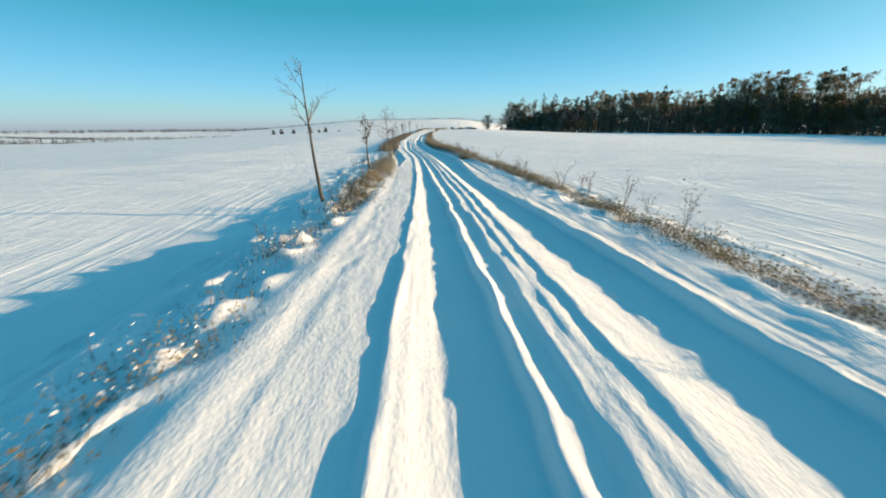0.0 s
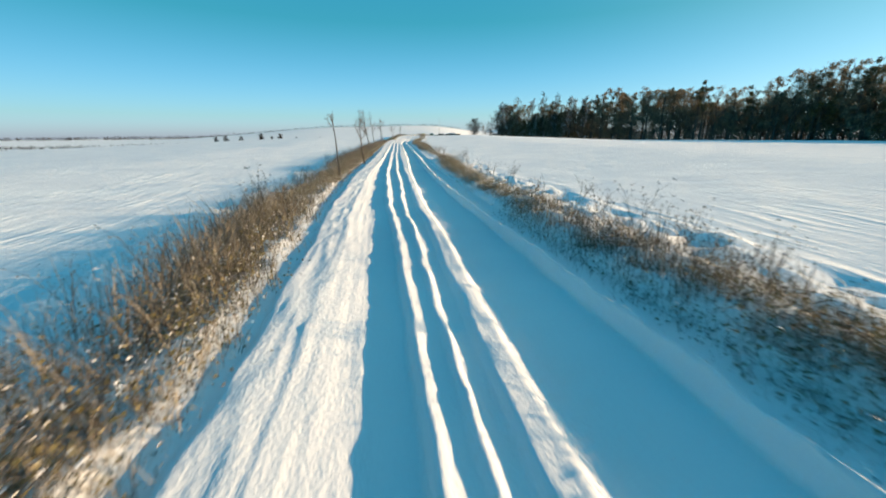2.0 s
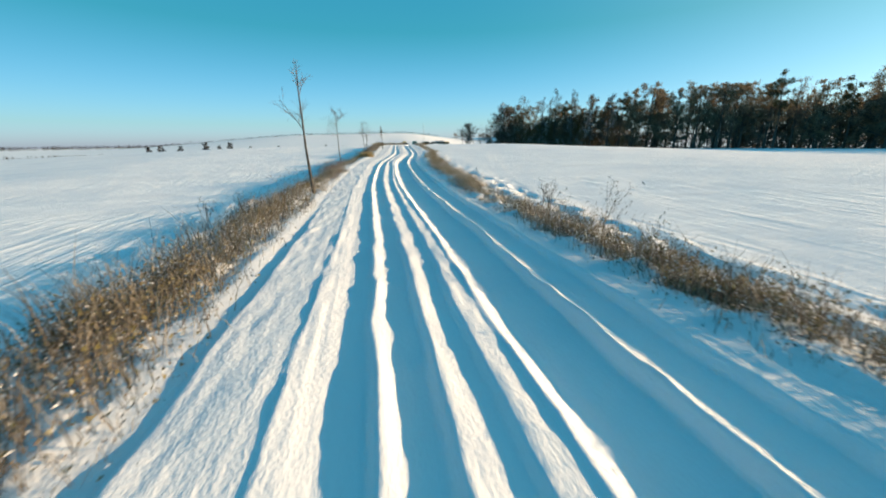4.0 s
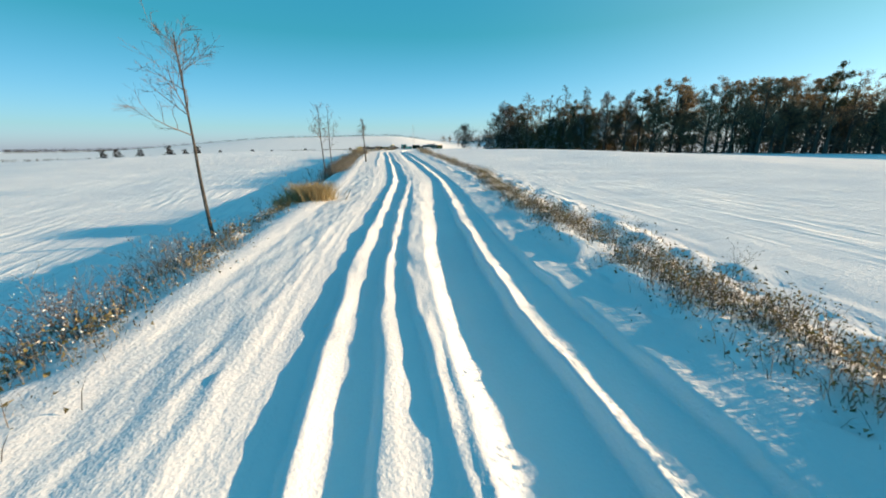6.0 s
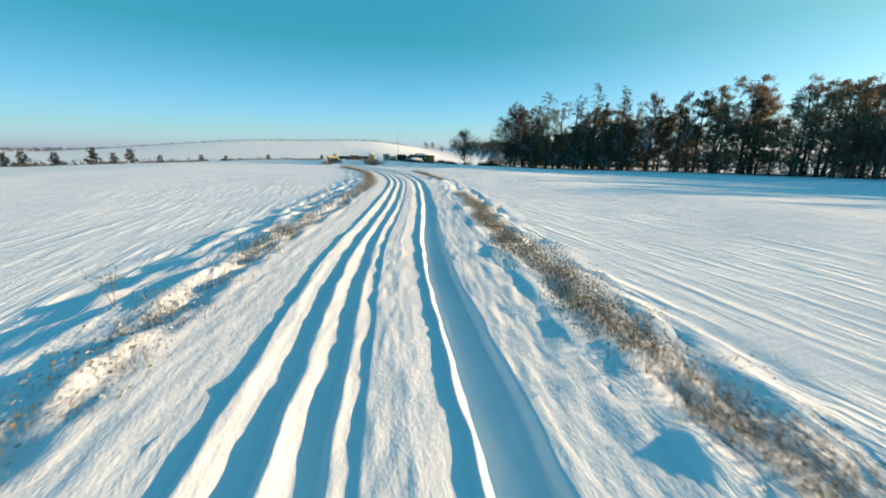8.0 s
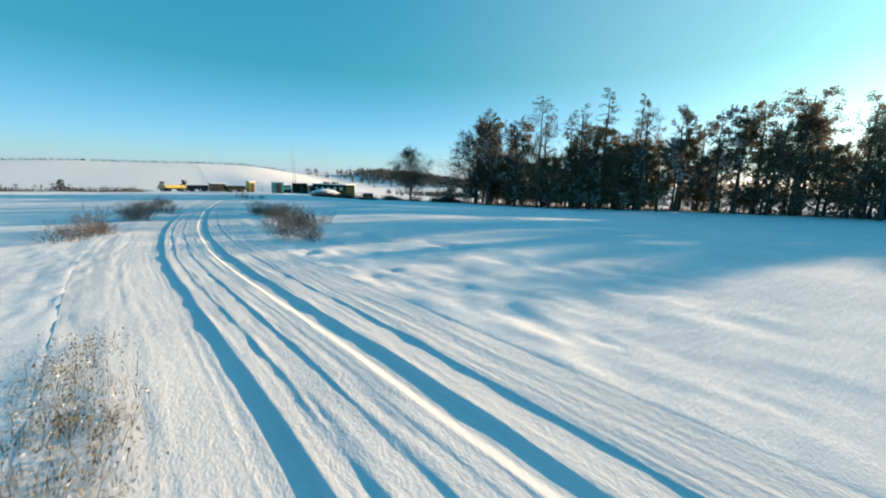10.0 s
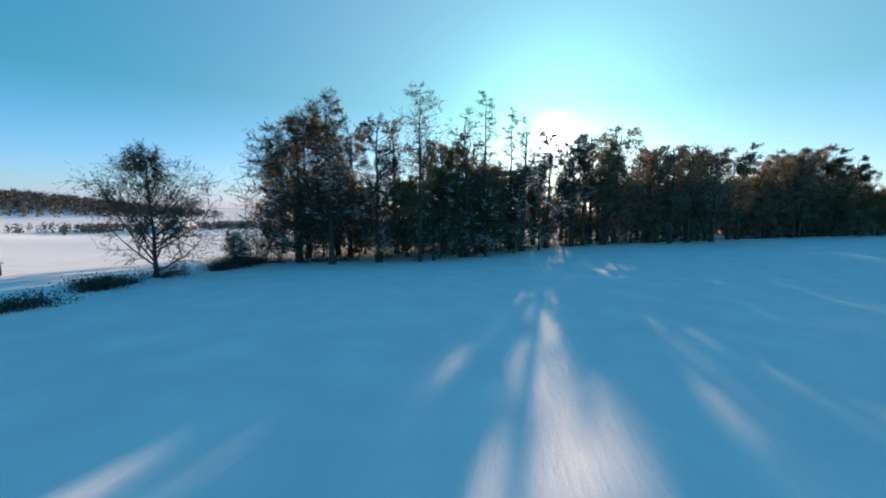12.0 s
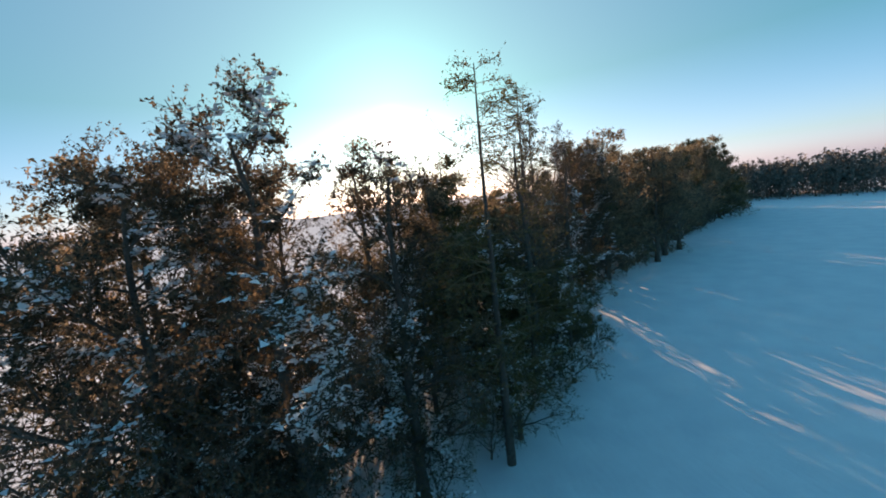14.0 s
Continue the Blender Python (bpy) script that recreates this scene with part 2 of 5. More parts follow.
# ---- mesh helpers ----
def mesh_object(name, verts, faces, mat, parent=None, label="", smooth=False):
    """A mesh object from arrays: faces is a list of (n, 3) or (n, 4) index arrays."""
    verts = np.asarray(verts, dtype=np.float32).reshape(-1, 3)
    me = bpy.data.meshes.new(name)
    me.vertices.add(len(verts))
    me.vertices.foreach_set("co", verts.ravel())
    counts = np.concatenate([np.full(len(f), f.shape[1], dtype=np.int32) for f in faces])
    loops = np.concatenate([f.ravel() for f in faces]).astype(np.int32)
    me.loops.add(len(loops))
    me.loops.foreach_set("vertex_index", loops)
    me.polygons.add(len(counts))
    me.polygons.foreach_set("loop_start", np.concatenate([[0], np.cumsum(counts)[:-1]]).astype(np.int32))
    me.polygons.foreach_set("use_smooth", np.full(len(counts), smooth, dtype=bool))
    me.update(calc_edges=True)
    me.materials.append(mat)
    ob = new(name, me)
    if parent:
        ob.parent = parent
    if label:
        ob["label"] = label
    return ob


def part(name, bm, mat, parent, label=""):
    """Links a bmesh as one mesh object under a thing or a part."""
    me = bpy.data.meshes.new(name)
    bm.to_mesh(me)
    bm.free()
    me.materials.append(mat)
    ob = new(name, me)
    ob.parent = parent
    if label:
        ob["label"] = label
    return ob


def box(x0, x1, y0, y1, z0, z1, bevel=0.03):
    bm = bmesh.new()
    bmesh.ops.create_cube(bm, size=1.0)
    for v in bm.verts:
        v.co = Vector(((x0 + x1) / 2 + v.co.x * (x1 - x0), (y0 + y1) / 2 + v.co.y * (y1 - y0), (z0 + z1) / 2 + v.co.z * (z1 - z0)))
    if bevel:
        bmesh.ops.bevel(bm, geom=list(bm.edges), offset=bevel, segments=1, affect="EDGES")
    return bm


def tubes(P, R, k):
    """Tapered round tubes along polylines P (b, n, 3) with radii R (b, n)."""
    b, n, _ = P.shape
    T = np.gradient(P, axis=1)
    T /= np.linalg.norm(T, axis=2, keepdims=True) + 1e-9
    ref = np.where(np.abs(T[:, :1, 2:3]) > 0.8, np.array([1.0, 0, 0]), np.array([0, 0, 1.0]))
    U = np.cross(T, np.broadcast_to(ref, T.shape))
    U /= np.linalg.norm(U, axis=2, keepdims=True) + 1e-9
    V = np.cross(T, U)
    a = np.arange(k) * 2 * np.pi / k
    ring = np.cos(a)[:, None] * U[:, :, None, :] + np.sin(a)[:, None] * V[:, :, None, :]
    verts = (P[:, :, None, :] + R[:, :, None, None] * ring).reshape(-1, 3)
    i = np.arange(b)[:, None, None] * n * k
    j = np.arange(n - 1)[None, :, None] * k
    s = np.arange(k)[None, None, :]
    s2 = (s + 1) % k
    quads = np.stack([i + j + s, i + j + s2, i + j + k + s2, i + j + k + s], axis=-1).reshape(-1, 4)
    return verts, quads


def spikes(P, R):
    """Three-sided pointed twigs from the first to the last point of each polyline."""
    b = len(P)
    axis = P[:, -1] - P[:, 0]
    axis = axis / (np.linalg.norm(axis, axis=1, keepdims=True) + 1e-9)
    ref = np.where(np.abs(axis[:, 2:3]) > 0.8, np.array([1.0, 0, 0]), np.array([0, 0, 1.0]))
    U = np.cross(axis, ref)
    U /= np.linalg.norm(U, axis=1, keepdims=True) + 1e-9
    V = np.cross(axis, U)
    a = np.arange(3) * 2 * np.pi / 3
    ring = P[:, :1] + R[:, :1, None] * (np.cos(a)[:, None] * U[:, None] + np.sin(a)[:, None] * V[:, None])
    verts = np.concatenate([ring, P[:, -1:]], axis=1).reshape(-1, 3)
    k = np.arange(b)[:, None] * 4
    return verts, np.concatenate([k + np.array([[0, 1, 3]]), k + np.array([[1, 2, 3]]), k + np.array([[2, 0, 3]])])


def joined(pieces):
    """Joins (verts, quads) pieces into one."""
    vs, fs, off = [], [], 0
    for v, f in pieces:
        vs.append(v)
        fs.append(f + off)
        off += len(v)
    return np.concatenate(vs), np.concatenate(fs)


def shoots(rng, P, R, count, t0, t1, angle, length, n, wander, up, thick=0.55, taper=0.25, even=False):
    """Side shoots of the polylines P: count of each, between t0 and t1 along it. length: a function of t, or metres."""
    b, m, _ = P.shape
    t = rng.uniform(t0, t1, (b, count)) if not even else np.sort(np.linspace(t0, t1, count)[None] + rng.normal(0, 0.4 / count, (b, count)), axis=1)
    t = np.clip(t, 0.02, 0.995)
    f = t * (m - 1)
    i = np.minimum(f.astype(int), m - 2)
    w = (f - i)[..., None]
    rows = np.arange(b)[:, None]
    start = P[rows, i] * (1 - w) + P[rows, i + 1] * w
    along = P[rows, i + 1] - P[rows, i]
    along /= np.linalg.norm(along, axis=2, keepdims=True) + 1e-9
    rad = (R[rows, i] * (1 - w[..., 0]) + R[rows, i + 1] * w[..., 0]) * thick
    side = rng.normal(size=(b, count, 3))
    side -= along * np.sum(side * along, axis=2, keepdims=True)
    side /= np.linalg.norm(side, axis=2, keepdims=True) + 1e-9
    ang = np.radians(angle + rng.normal(0, 9, (b, count)))[..., None]
    d = along * np.cos(ang) + side * np.sin(ang)
    span = np.linalg.norm(P[:, -1] - P[:, 0], axis=1)[:, None]
    L = (length(t) if callable(length) else length) * rng.uniform(0.7, 1.2, (b, count))
    L = np.where(L < 0, -L * span, L)
    d = d.reshape(-1, 3)
    L, start, rad = L.ravel(), start.reshape(-1, 3), rad.ravel()
    Q = np.zeros((len(d), n, 3))
    Q[:, 0] = start
    for s in range(1, n):
        d = d + rng.normal(0, wander, d.shape) + np.array([0, 0, up])
        d /= np.linalg.norm(d, axis=1, keepdims=True)
        Q[:, s] = Q[:, s - 1] + d * (L / (n - 1))[:, None]
    rr = rad[:, None] * np.linspace(1, taper, n)[None]
    return Q, rr


def leaf_quads(rng, centers, size, flat=0.0, single=False):
    """Small bent leaves (two triangles each) at the given places; flat: how far they lie level."""
    n = len(centers)
    u = rng.normal(size=(n, 3))
    u[:, 2] *= 1 - flat
    u /= np.linalg.norm(u, axis=1, keepdims=True)
    v = rng.normal(size=(n, 3))
    v[:, 2] *= 1 - flat
    v -= u * np.sum(u * v, axis=1, keepdims=True)
    v /= np.linalg.norm(v, axis=1, keepdims=True) + 1e-9
    s = size * rng.uniform(0.5, 1.35, (n, 1))
    w = s * rng.uniform(0.4, 0.75, (n, 1))
    lift = np.cross(u, v) * s * 0.25
    verts = np.stack([centers - u * s, centers + v * w + lift, centers + u * s, centers - v * w + lift], axis=1).reshape(-1, 3)
    if single:
        verts = np.stack([centers - u * s, centers + u * s + lift, centers - v * w * 1.7], axis=1).reshape(-1, 3)
        return verts, np.arange(n)[:, None] * 3 + np.array([[0, 1, 2]])
    k = np.arange(n)[:, None] * 4
    return verts, np.concatenate([k + np.array([[0, 1, 3]]), k + np.array([[1, 2, 3]])])


def along_points(rng, P, count, jitter):
    """Places scattered about the polylines P, count of each."""
    b, m, _ = P.shape
    f = rng.uniform(0.15, 1.0, (b, count)) * (m - 1)
    i = np.minimum(f.astype(int), m - 2)
    w = (f - i)[..., None]
    rows = np.arange(b)[:, None]
    return (P[rows, i] * (1 - w) + P[rows, i + 1] * w + rng.normal(0, jitter, (b, count, 3))).reshape(-1, 3)


# ---- lie of the land ----
ROAD_Y = np.array([-90, -40, 0.6, 13.3, 26, 38.4, 51, 64, 76, 95, 117.5, 123.5, 133, 146, 158.5, 164, 172, 186, 200, 212, 224, 240, 258, 300, 340.0])
ROAD_X = np.array([0.9, 0.6, 0.35, 0.38, -0.02, -1.08, -1.75, -2.08, -1.8, -1.4, -0.85, -0.35, 1.05, 2.15, 3.3, 4.2, 6.1, 8.8, 9.3, 8.1, 6.6, 6.9, 9.0, 17.0, 26.0])
RISE_Y = np.array([-90, 0, 12, 25, 37, 50, 63, 75, 95, 118, 131, 144, 156, 175, 220, 250, 280, 320.0])
RISE_Z = np.array([0.05, 0.03, -0.16, -0.29, -0.22, -0.2, -0.12, 0.05, 0.24, 0.5, 0.92, 1.4, 1.72, 1.8, 1.75, 1.6, 1.25, 1.1])


def smooth01(a, b, v):
    t = np.clip((np.asarray(v, dtype=float) - a) / (b - a), 0, 1)
    return t * t * (3 - 2 * t)


def spline(xs, ys, v):
    """A smooth curve through the points, its slopes taken from the neighbours."""
    v = np.clip(v, xs[0], xs[-1])
    m = np.gradient(ys, xs)
    i = np.clip(np.searchsorted(xs, v) - 1, 0, len(xs) - 2)
    h = xs[i + 1] - xs[i]
    t = (v - xs[i]) / h
    return ((1 + 2 * t) * (1 - t) ** 2 * ys[i] + t * (1 - t) ** 2 * h * m[i] + t * t * (3 - 2 * t) * ys[i + 1] + t * t * (t - 1) * h * m[i + 1])


def road_x(y):
    return spline(ROAD_Y, ROAD_X, np.asarray(y, dtype=float))


_rng = np.random.default_rng(5)
_TABLE = _rng.random((256, 256))


def vnoise(x, y):
    """Smooth noise between -1 and 1, about 1 m apart."""
    x, y = np.asarray(x, dtype=float), np.asarray(y, dtype=float)
    xi, yi = np.floor(x).astype(int), np.floor(y).astype(int)
    fx, fy = x - xi, y - yi
    fx, fy = fx * fx * (3 - 2 * fx), fy * fy * (3 - 2 * fy)
    a, b = _TABLE[xi % 256, yi % 256], _TABLE[(xi + 1) % 256, yi % 256]
    c, d = _TABLE[xi % 256, (yi + 1) % 256], _TABLE[(xi + 1) % 256, (yi + 1) % 256]
    return 2 * ((a * (1 - fx) + b * fx) * (1 - fy) + (c * (1 - fx) + d * fx) * fy) - 1


def land(x, y):
    """Height of the land without the road's ruts and verges."""
    x, y = np.asarray(x, dtype=float), np.asarray(y, dtype=float)
    z = spline(RISE_Y, RISE_Z, y)
    z = z - 0.047 * np.clip(x - 22, 0, 47) * (0.55 + 0.45 * smooth01(60, 200, y)) - 0.012 * np.clip(x - 69, 0, 110)
    z = z - 0.034 * np.clip(-x - 22, 0, 215) * (1 - 0.4 * smooth01(300, 400, y)) * (1 - smooth01(480, 900, y))
    hill = 21 * smooth01(450, 900, y) * smooth01(-430, -90, x) * (1 - smooth01(60, 280, x))
    hollow = -3.6 * smooth01(308, 370, y) * (1 - smooth01(480, 800, y)) * (1 - smooth01(15, 60, x))
    valley = -9 * smooth01(60, 200, x) * smooth01(285, 420, y)
    far = 12 * smooth01(900, 1900, np.hypot(x, y)) * (0.1 + 0.6 * vnoise(x / 420 + 3, y / 420))
    knoll = 30 * np.exp(-(((x - 340) / 200) ** 2 + ((y - 930) / 150) ** 2))
    return z + hill + hollow + valley + far + knoll + 0.05 * vnoise(x / 6, y / 6) * smooth01(4, 12, np.abs(x - road_x(y)))


# each lane pressed into the snow: (y, floor's left edge, crest at its right)
LEFT_SHOULDER = [(-2, -1.75, -1.745), (20, -1.8, -1.795), (26.6, -2, -1.43), (39, -2.2, -1.72), (51.8, -1.55, -1.36), (64.7, -1.83, -1.47), (76.6, -1.9, -1.42), (110, -1.75, -1.745), (224, -1.75, -1.745)]
LEFT_TREAD = [(-2, -1.2, -1.03), (14, -1.06, -0.96), (26.6, -1, -0.82), (39, -1.07, -0.89), (48, -1, -0.99), (66, -0.95, -0.94), (76.6, -0.93, -0.83), (95, -1.05, -0.98), (121, -1.1, -1.095), (138, -1.06, -1.055), (147, -1.05, -0.93), (224, -0.95, -0.62)]
CENTRE_LEFT = [(-2, -0.53, 0.05), (1.3, -0.55, 0.03), (14, -0.7, -0.32), (26.6, -0.52, -0.27), (39, -0.6, -0.29), (51.8, -0.47, -0.07), (64.7, -0.58, -0.15), (76.6, -0.73, -0.36), (118, -0.62, -0.43), (121.3, -0.68, -0.41), (133.8, -0.5, -0.25), (147, -0.45, -0.2), (159, -0.58, -0.33), (224, -0.4, -0.34)]
CENTRE = [(-2, 0.17, 0.38), (1.3, 0.15, 0.36), (14, -0.15, 0.1), (26.6, -0.2, 0.14), (39, -0.21, 0.17), (51.8, 0.05, 0.2), (64.7, -0.01, 0.28), (76.6, -0.16, 0.03), (118, -0.29, 0.04), (124, -0.18, 0.06), (133.8, -0.05, 0.3), (147, -0.05, 0.19), (159, -0.14, 0.11), (224, 0.04, 0.09)]
CENTRE_RIGHT = [(-2, 0.52, 0.53), (1.3, 0.5, 0.52), (14, 0.19, 0.33), (51.8, 0.26, 0.46), (64.7, 0.41, 0.67), (76.6, 0.14, 0.33), (121.3, 0.3, 0.47), (124, 0.17, 0.37), (133.8, 0.46, 0.47), (159, 0.24, 0.34), (224, 0.4, 0.42)]
NARROW = [(-2, 0.73, 0.83), (14, 0.48, 0.61), (26.6, 0.43, 0.53), (39, 0.5, 0.66), (51.8, 0.6, 0.61), (64.7, 0.8, 0.81), (118, 0.5, 0.59), (124, 0.6, 0.61), (147, 0.7, 0.71), (224, 0.6, 0.62)]
RIGHT_TREAD = [(-2, 1.35, 2.14), (1.3, 1.32, 2.11), (14, 0.91, 1.46), (26.6, 0.88, 2.2), (39, 0.79, 1.62), (51.8, 0.75, 1.8), (64.7, 0.93, 1.71), (76.6, 0.87, 1.56), (124, 0.82, 1.44), (133.8, 1.22, 1.47), (147, 1.03, 1.4), (159, 1.03, 1.19), (224, 0.72, 1.08)]
RIGHT_SHOULDER = [(-2, 2.3, 2.33), (1.3, 2.3, 2.33), (14, 1.95, 1.98), (26.6, 2.32, 2.5), (39, 1.78, 2.4), (51.8, 1.97, 2.6), (64.7, 1.9, 2.37), (76.6, 1.76, 2.05), (118, 1.62, 2.17), (124, 1.64, 2.04), (133.8, 1.72, 1.97), (147, 1.59, 1.84), (159, 1.25, 1.78), (224, 1.6, 1.65)]
RUTS = [np.array(lane) for lane in (LEFT_SHOULDER, LEFT_TREAD, CENTRE_LEFT, CENTRE, CENTRE_RIGHT, NARROW, RIGHT_TREAD, RIGHT_SHOULDER)]


def road_profile(u, y):
    """Height of the wheel ruts at the distance u from the track's middle: crests of pushed-up snow with a sharp drop to each rut's floor."""
    v = u - 0.035 * vnoise(y / 3.7, 11) - 0.012 * vnoise(y * 0.9, 5)
    pitch = math.tan(SUN_EL)
    lefts, rights, floors, crests = [], [], [], []
    for i, rut in enumerate(RUTS):
        a, b = np.interp(y, rut[:, 0], rut[:, 1]), np.interp(y, rut[:, 0], rut[:, 2])
        sway = smooth01(0.02, 0.1, b - a)
        a = a + sway * 0.02 * vnoise(y / 2.9, 20 + i)
        b = b + sway * (0.022 * vnoise(y / 2.9, 40 + i) + 0.022 * vnoise(y * 1.6, 90 + i) + 0.02 * vnoise(y * 3.4, 100 + i) + 0.012 * vnoise(y * 7.1, 110 + i))
        if i:
            a = np.maximum(a, rights[-1] + 0.05)
        b = np.maximum(b, a + 0.005)
        rise = pitch * (b - a)
        floor = -np.minimum(rise, 0.10)
        ragged = 1 + 0.12 * vnoise(y / 2.2, 60 + i) + 0.2 * vnoise(y * 1.7, 70 + i) + 0.2 * vnoise(y * 3.6, 80 + i) + 0.14 * vnoise(y * 7.3, 85 + i)
        lefts.append(a)
        rights.append(b)
        floors.append(floor)
        crests.append((rise + floor + 0.006 * smooth01(0.02, 0.08, b - a)) * ragged + 0.35 * np.minimum(rise, 0.06) * (ragged - 1))
    z = crests[-1] * (1 - 0.6 * smooth01(0, 0.45, v - rights[-1]))
    for i in range(len(RUTS) - 1, -1, -1):
        a, b = lefts[i], rights[i]
        drop = np.minimum(0.09, 0.45 * (b - a))
        wall = floors[i] + (crests[i] - floors[i]) * smooth01(0, 1, (v - b + drop) / drop)
        z = np.where(v < b, wall, z)
        if i:
            t = np.clip((a - v) / np.maximum(a - rights[i - 1], 0.02), 0, 1)
            bank = floors[i] + (crests[i - 1] - floors[i]) * (0.6 * t + 0.4 * smooth01(0, 1, t))
        else:
            bank = floors[i] + (0.03 - floors[i]) * smooth01(0, 1, (a - v) / 0.34)
        z = np.where(v < a, bank, z)
    # snow churned by tyres, crumbled snow on the crests
    loose = smooth01(-0.03, 0.02, z) * smooth01(-2.1, -1.6, u) * smooth01(2.6, 2.2, u)
    rough = (0.002 + 0.006 * loose) * vnoise(u * 9, y * 3.4) + (0.0018 + 0.006 * loose) * vnoise(u * 16, y * 6.3) + 0.004 * vnoise(u * 1.6, y * 0.5) + 0.012 * loose * vnoise(u * 5.2, y * 2.2 + 7)
    tread = 0.004 * vnoise(u * 24, y * 0.8) * smooth01(-1.25, -1.1, v) * smooth01(-0.35, -0.5, v)
    clods = 0.014 * smooth01(0.8, 0.97, vnoise(u * 8 + 31, y * 7)) * smooth01(0.2, 0.6, vnoise(u * 0.9, y * 0.3 + 50))
    return (z + tread + clods) * (1 - 0.35 * smooth01(185, 215, y)) + rough


def brink(y):
    """How much closer to the track the left verge comes at y."""
    return np.interp(y, (1, 14, 27, 39, 52, 65, 77, 100, 118, 124, 134, 147, 152, 159, 190), (-0.1, 0.12, 0.0, 0.45, 0.5, 0.3, 0.25, 0.2, 0.1, -0.05, -0.2, -0.2, 0.0, 0.3, 0.3))


def verge(u, y):
    """Height of the banks beside the track."""
    steep = 0.16 * (smooth01(20, 26, y) + smooth01(12, 8, y)) * (1 - 0.75 * smooth01(100, 112, y) * smooth01(152, 144, y)) * (1 - 0.5 * smooth01(144, 152, y))
    left = 0.05 * smooth01(-2.2, -2.9, u) * smooth01(100, 112, y) - steep * smooth01(-2.0, -3.0, u - brink(y)) - (0.12 + 0.4 * (1 - smooth01(2, 14, y)) + 0.1 * smooth01(106, 116, y) * smooth01(168, 156, y)) * smooth01(-2.4, -5.4, u) - 0.45 * smooth01(106, 116, y) * smooth01(160, 148, y) * smooth01(-2.15, -3.7, u)
    dip = 0.10 + 0.14 * (smooth01(62, 68, y) + 1 - smooth01(10, 16, y))
    right = -0.5 * dip * smooth01(2.75, 4.0, u) + 0.4 * dip * smooth01(4.4, 22.0, u)
    shadowed = (0.11 * smooth01(18, 27, y) * smooth01(68, 56, y) + 0.10 * smooth01(104, 114, y) * smooth01(132, 124, y)) * smooth01(2.4, 3.0, u) * (1 - 0.7 * smooth01(5.0, 26.0, u))
    strip = smooth01(-2.15, -2.7, u - brink(y)) * smooth01(-5.6, -3.9, u) * (1 + 0.7 * smooth01(14, 6, y)) + smooth01(2.35, 2.8, u) * smooth01(5.4, 4.1, u) * (1 - 0.5 * smooth01(26, 20, y) - 0.2 * smooth01(128, 140, y))
    lumps = 0.08 * vnoise(u * 2.1, y * 2.1) + 0.08 * vnoise(u * 4.1 + 9, y * 3.6)
    fade = 1 - 0.8 * smooth01(180, 206, y)
    return fade * (left + right + shadowed + strip * (lumps + 0.035 * vnoise(u * 9, y * 9 + 4)))


FADE = (262, 292)


def ground_height(x, y):
    x, y = np.asarray(x, dtype=float), np.asarray(y, dtype=float)
    u = x - road_x(y)
    near = 1 - smooth01(*FADE, y)
    drift = (0.02 * vnoise(u / 1.6, y / 0.9) + 0.012 * vnoise(u / 0.8 + 7, y / 0.5)) * smooth01(4.5, 7, np.abs(u)) * (1 - smooth01(40, 80, np.abs(u)))
    trampled = (0.05 * vnoise(x * 1.5, y * 1.5) + 0.035 * vnoise(x * 2.6 + 5, y * 2.6)) * smooth01(2.5, 3.4, u) * smooth01(12, 8, u) * smooth01(206, 214, y) * smooth01(246, 238, y)
    return land(x, y) + trampled + near * (verge(u, y) + road_profile(u, y) * smooth01(3.6, 2.6, np.abs(u))) + drift


out_cols = np.concatenate([np.arange(2.55, 5.5, 0.1), np.arange(5.6, 12.0, 0.26), np.geomspace(12.3, 110, 34), np.geomspace(118, 2600, 30)])
road_rows = np.concatenate([-np.geomspace(60, 2.2, 20), np.arange(-2, 165, 0.13), np.arange(165, 262, 0.4), np.arange(262, 300, 1.0)])
out_rows = np.concatenate([-np.geomspace(900, 4, 25), np.arange(-3, 160, 0.26), np.arange(160, 206, 0.5), np.arange(206, 246, 0.3), np.arange(246, 300, 0.6), np.geomspace(300, 2600, 80)])


def sheet(name, us, rows, mat, label, category, sunk=False):
    u, y = np.meshgrid(us, rows)
    x = u + road_x(y)
    z = ground_height(x, y)
    if sunk:
        z = z - 0.02 * (np.abs(u) < 2.72) * (y < 300)
    v = np.stack([x, y, z], axis=-1).reshape(-1, 3)
    n, m = len(rows), len(us)
    i = np.arange(n - 1)[:, None] * m + np.arange(m - 1)[None]
    if sunk:                                            # the track lies in the gap between the two fields
        beyond = (rows[:-1] >= 299)[:, None]
        i = i[(np.diff(us) < 4)[None] | (np.abs(us[:-1]) > 5)[None] | beyond]
    quads = np.stack([i, i + 1, i + m + 1, i + m], axis=-1).reshape(-1, 4)
    return tagged(mesh_object(name, v, [quads], mat, smooth=True), label, category, kind="structure")


sheet("road", np.concatenate([np.arange(-2.72, -2.1, 0.055), np.arange(-2.1, -1.3, 0.032), np.arange(-1.3, 2.38, 0.024), np.linspace(2.38, 2.72, 8)]), road_rows, SNOW_ROAD, "snow-covered farm track with deep wheel ruts", "track")
sheet("ground", np.concatenate([-out_cols[::-1], out_cols]), out_rows, SNOW_FIELD, "snow-covered fields with faint drill rows", "field", True)


def floor_at(x, y):
    return float(ground_height(x, y))


def thing(name, x, y, label, category, group="", z=None):
    ob = new(name)
    ob.location = (x, y, floor_at(x, y) if z is None else z)
    return tagged(ob, label, category, group)


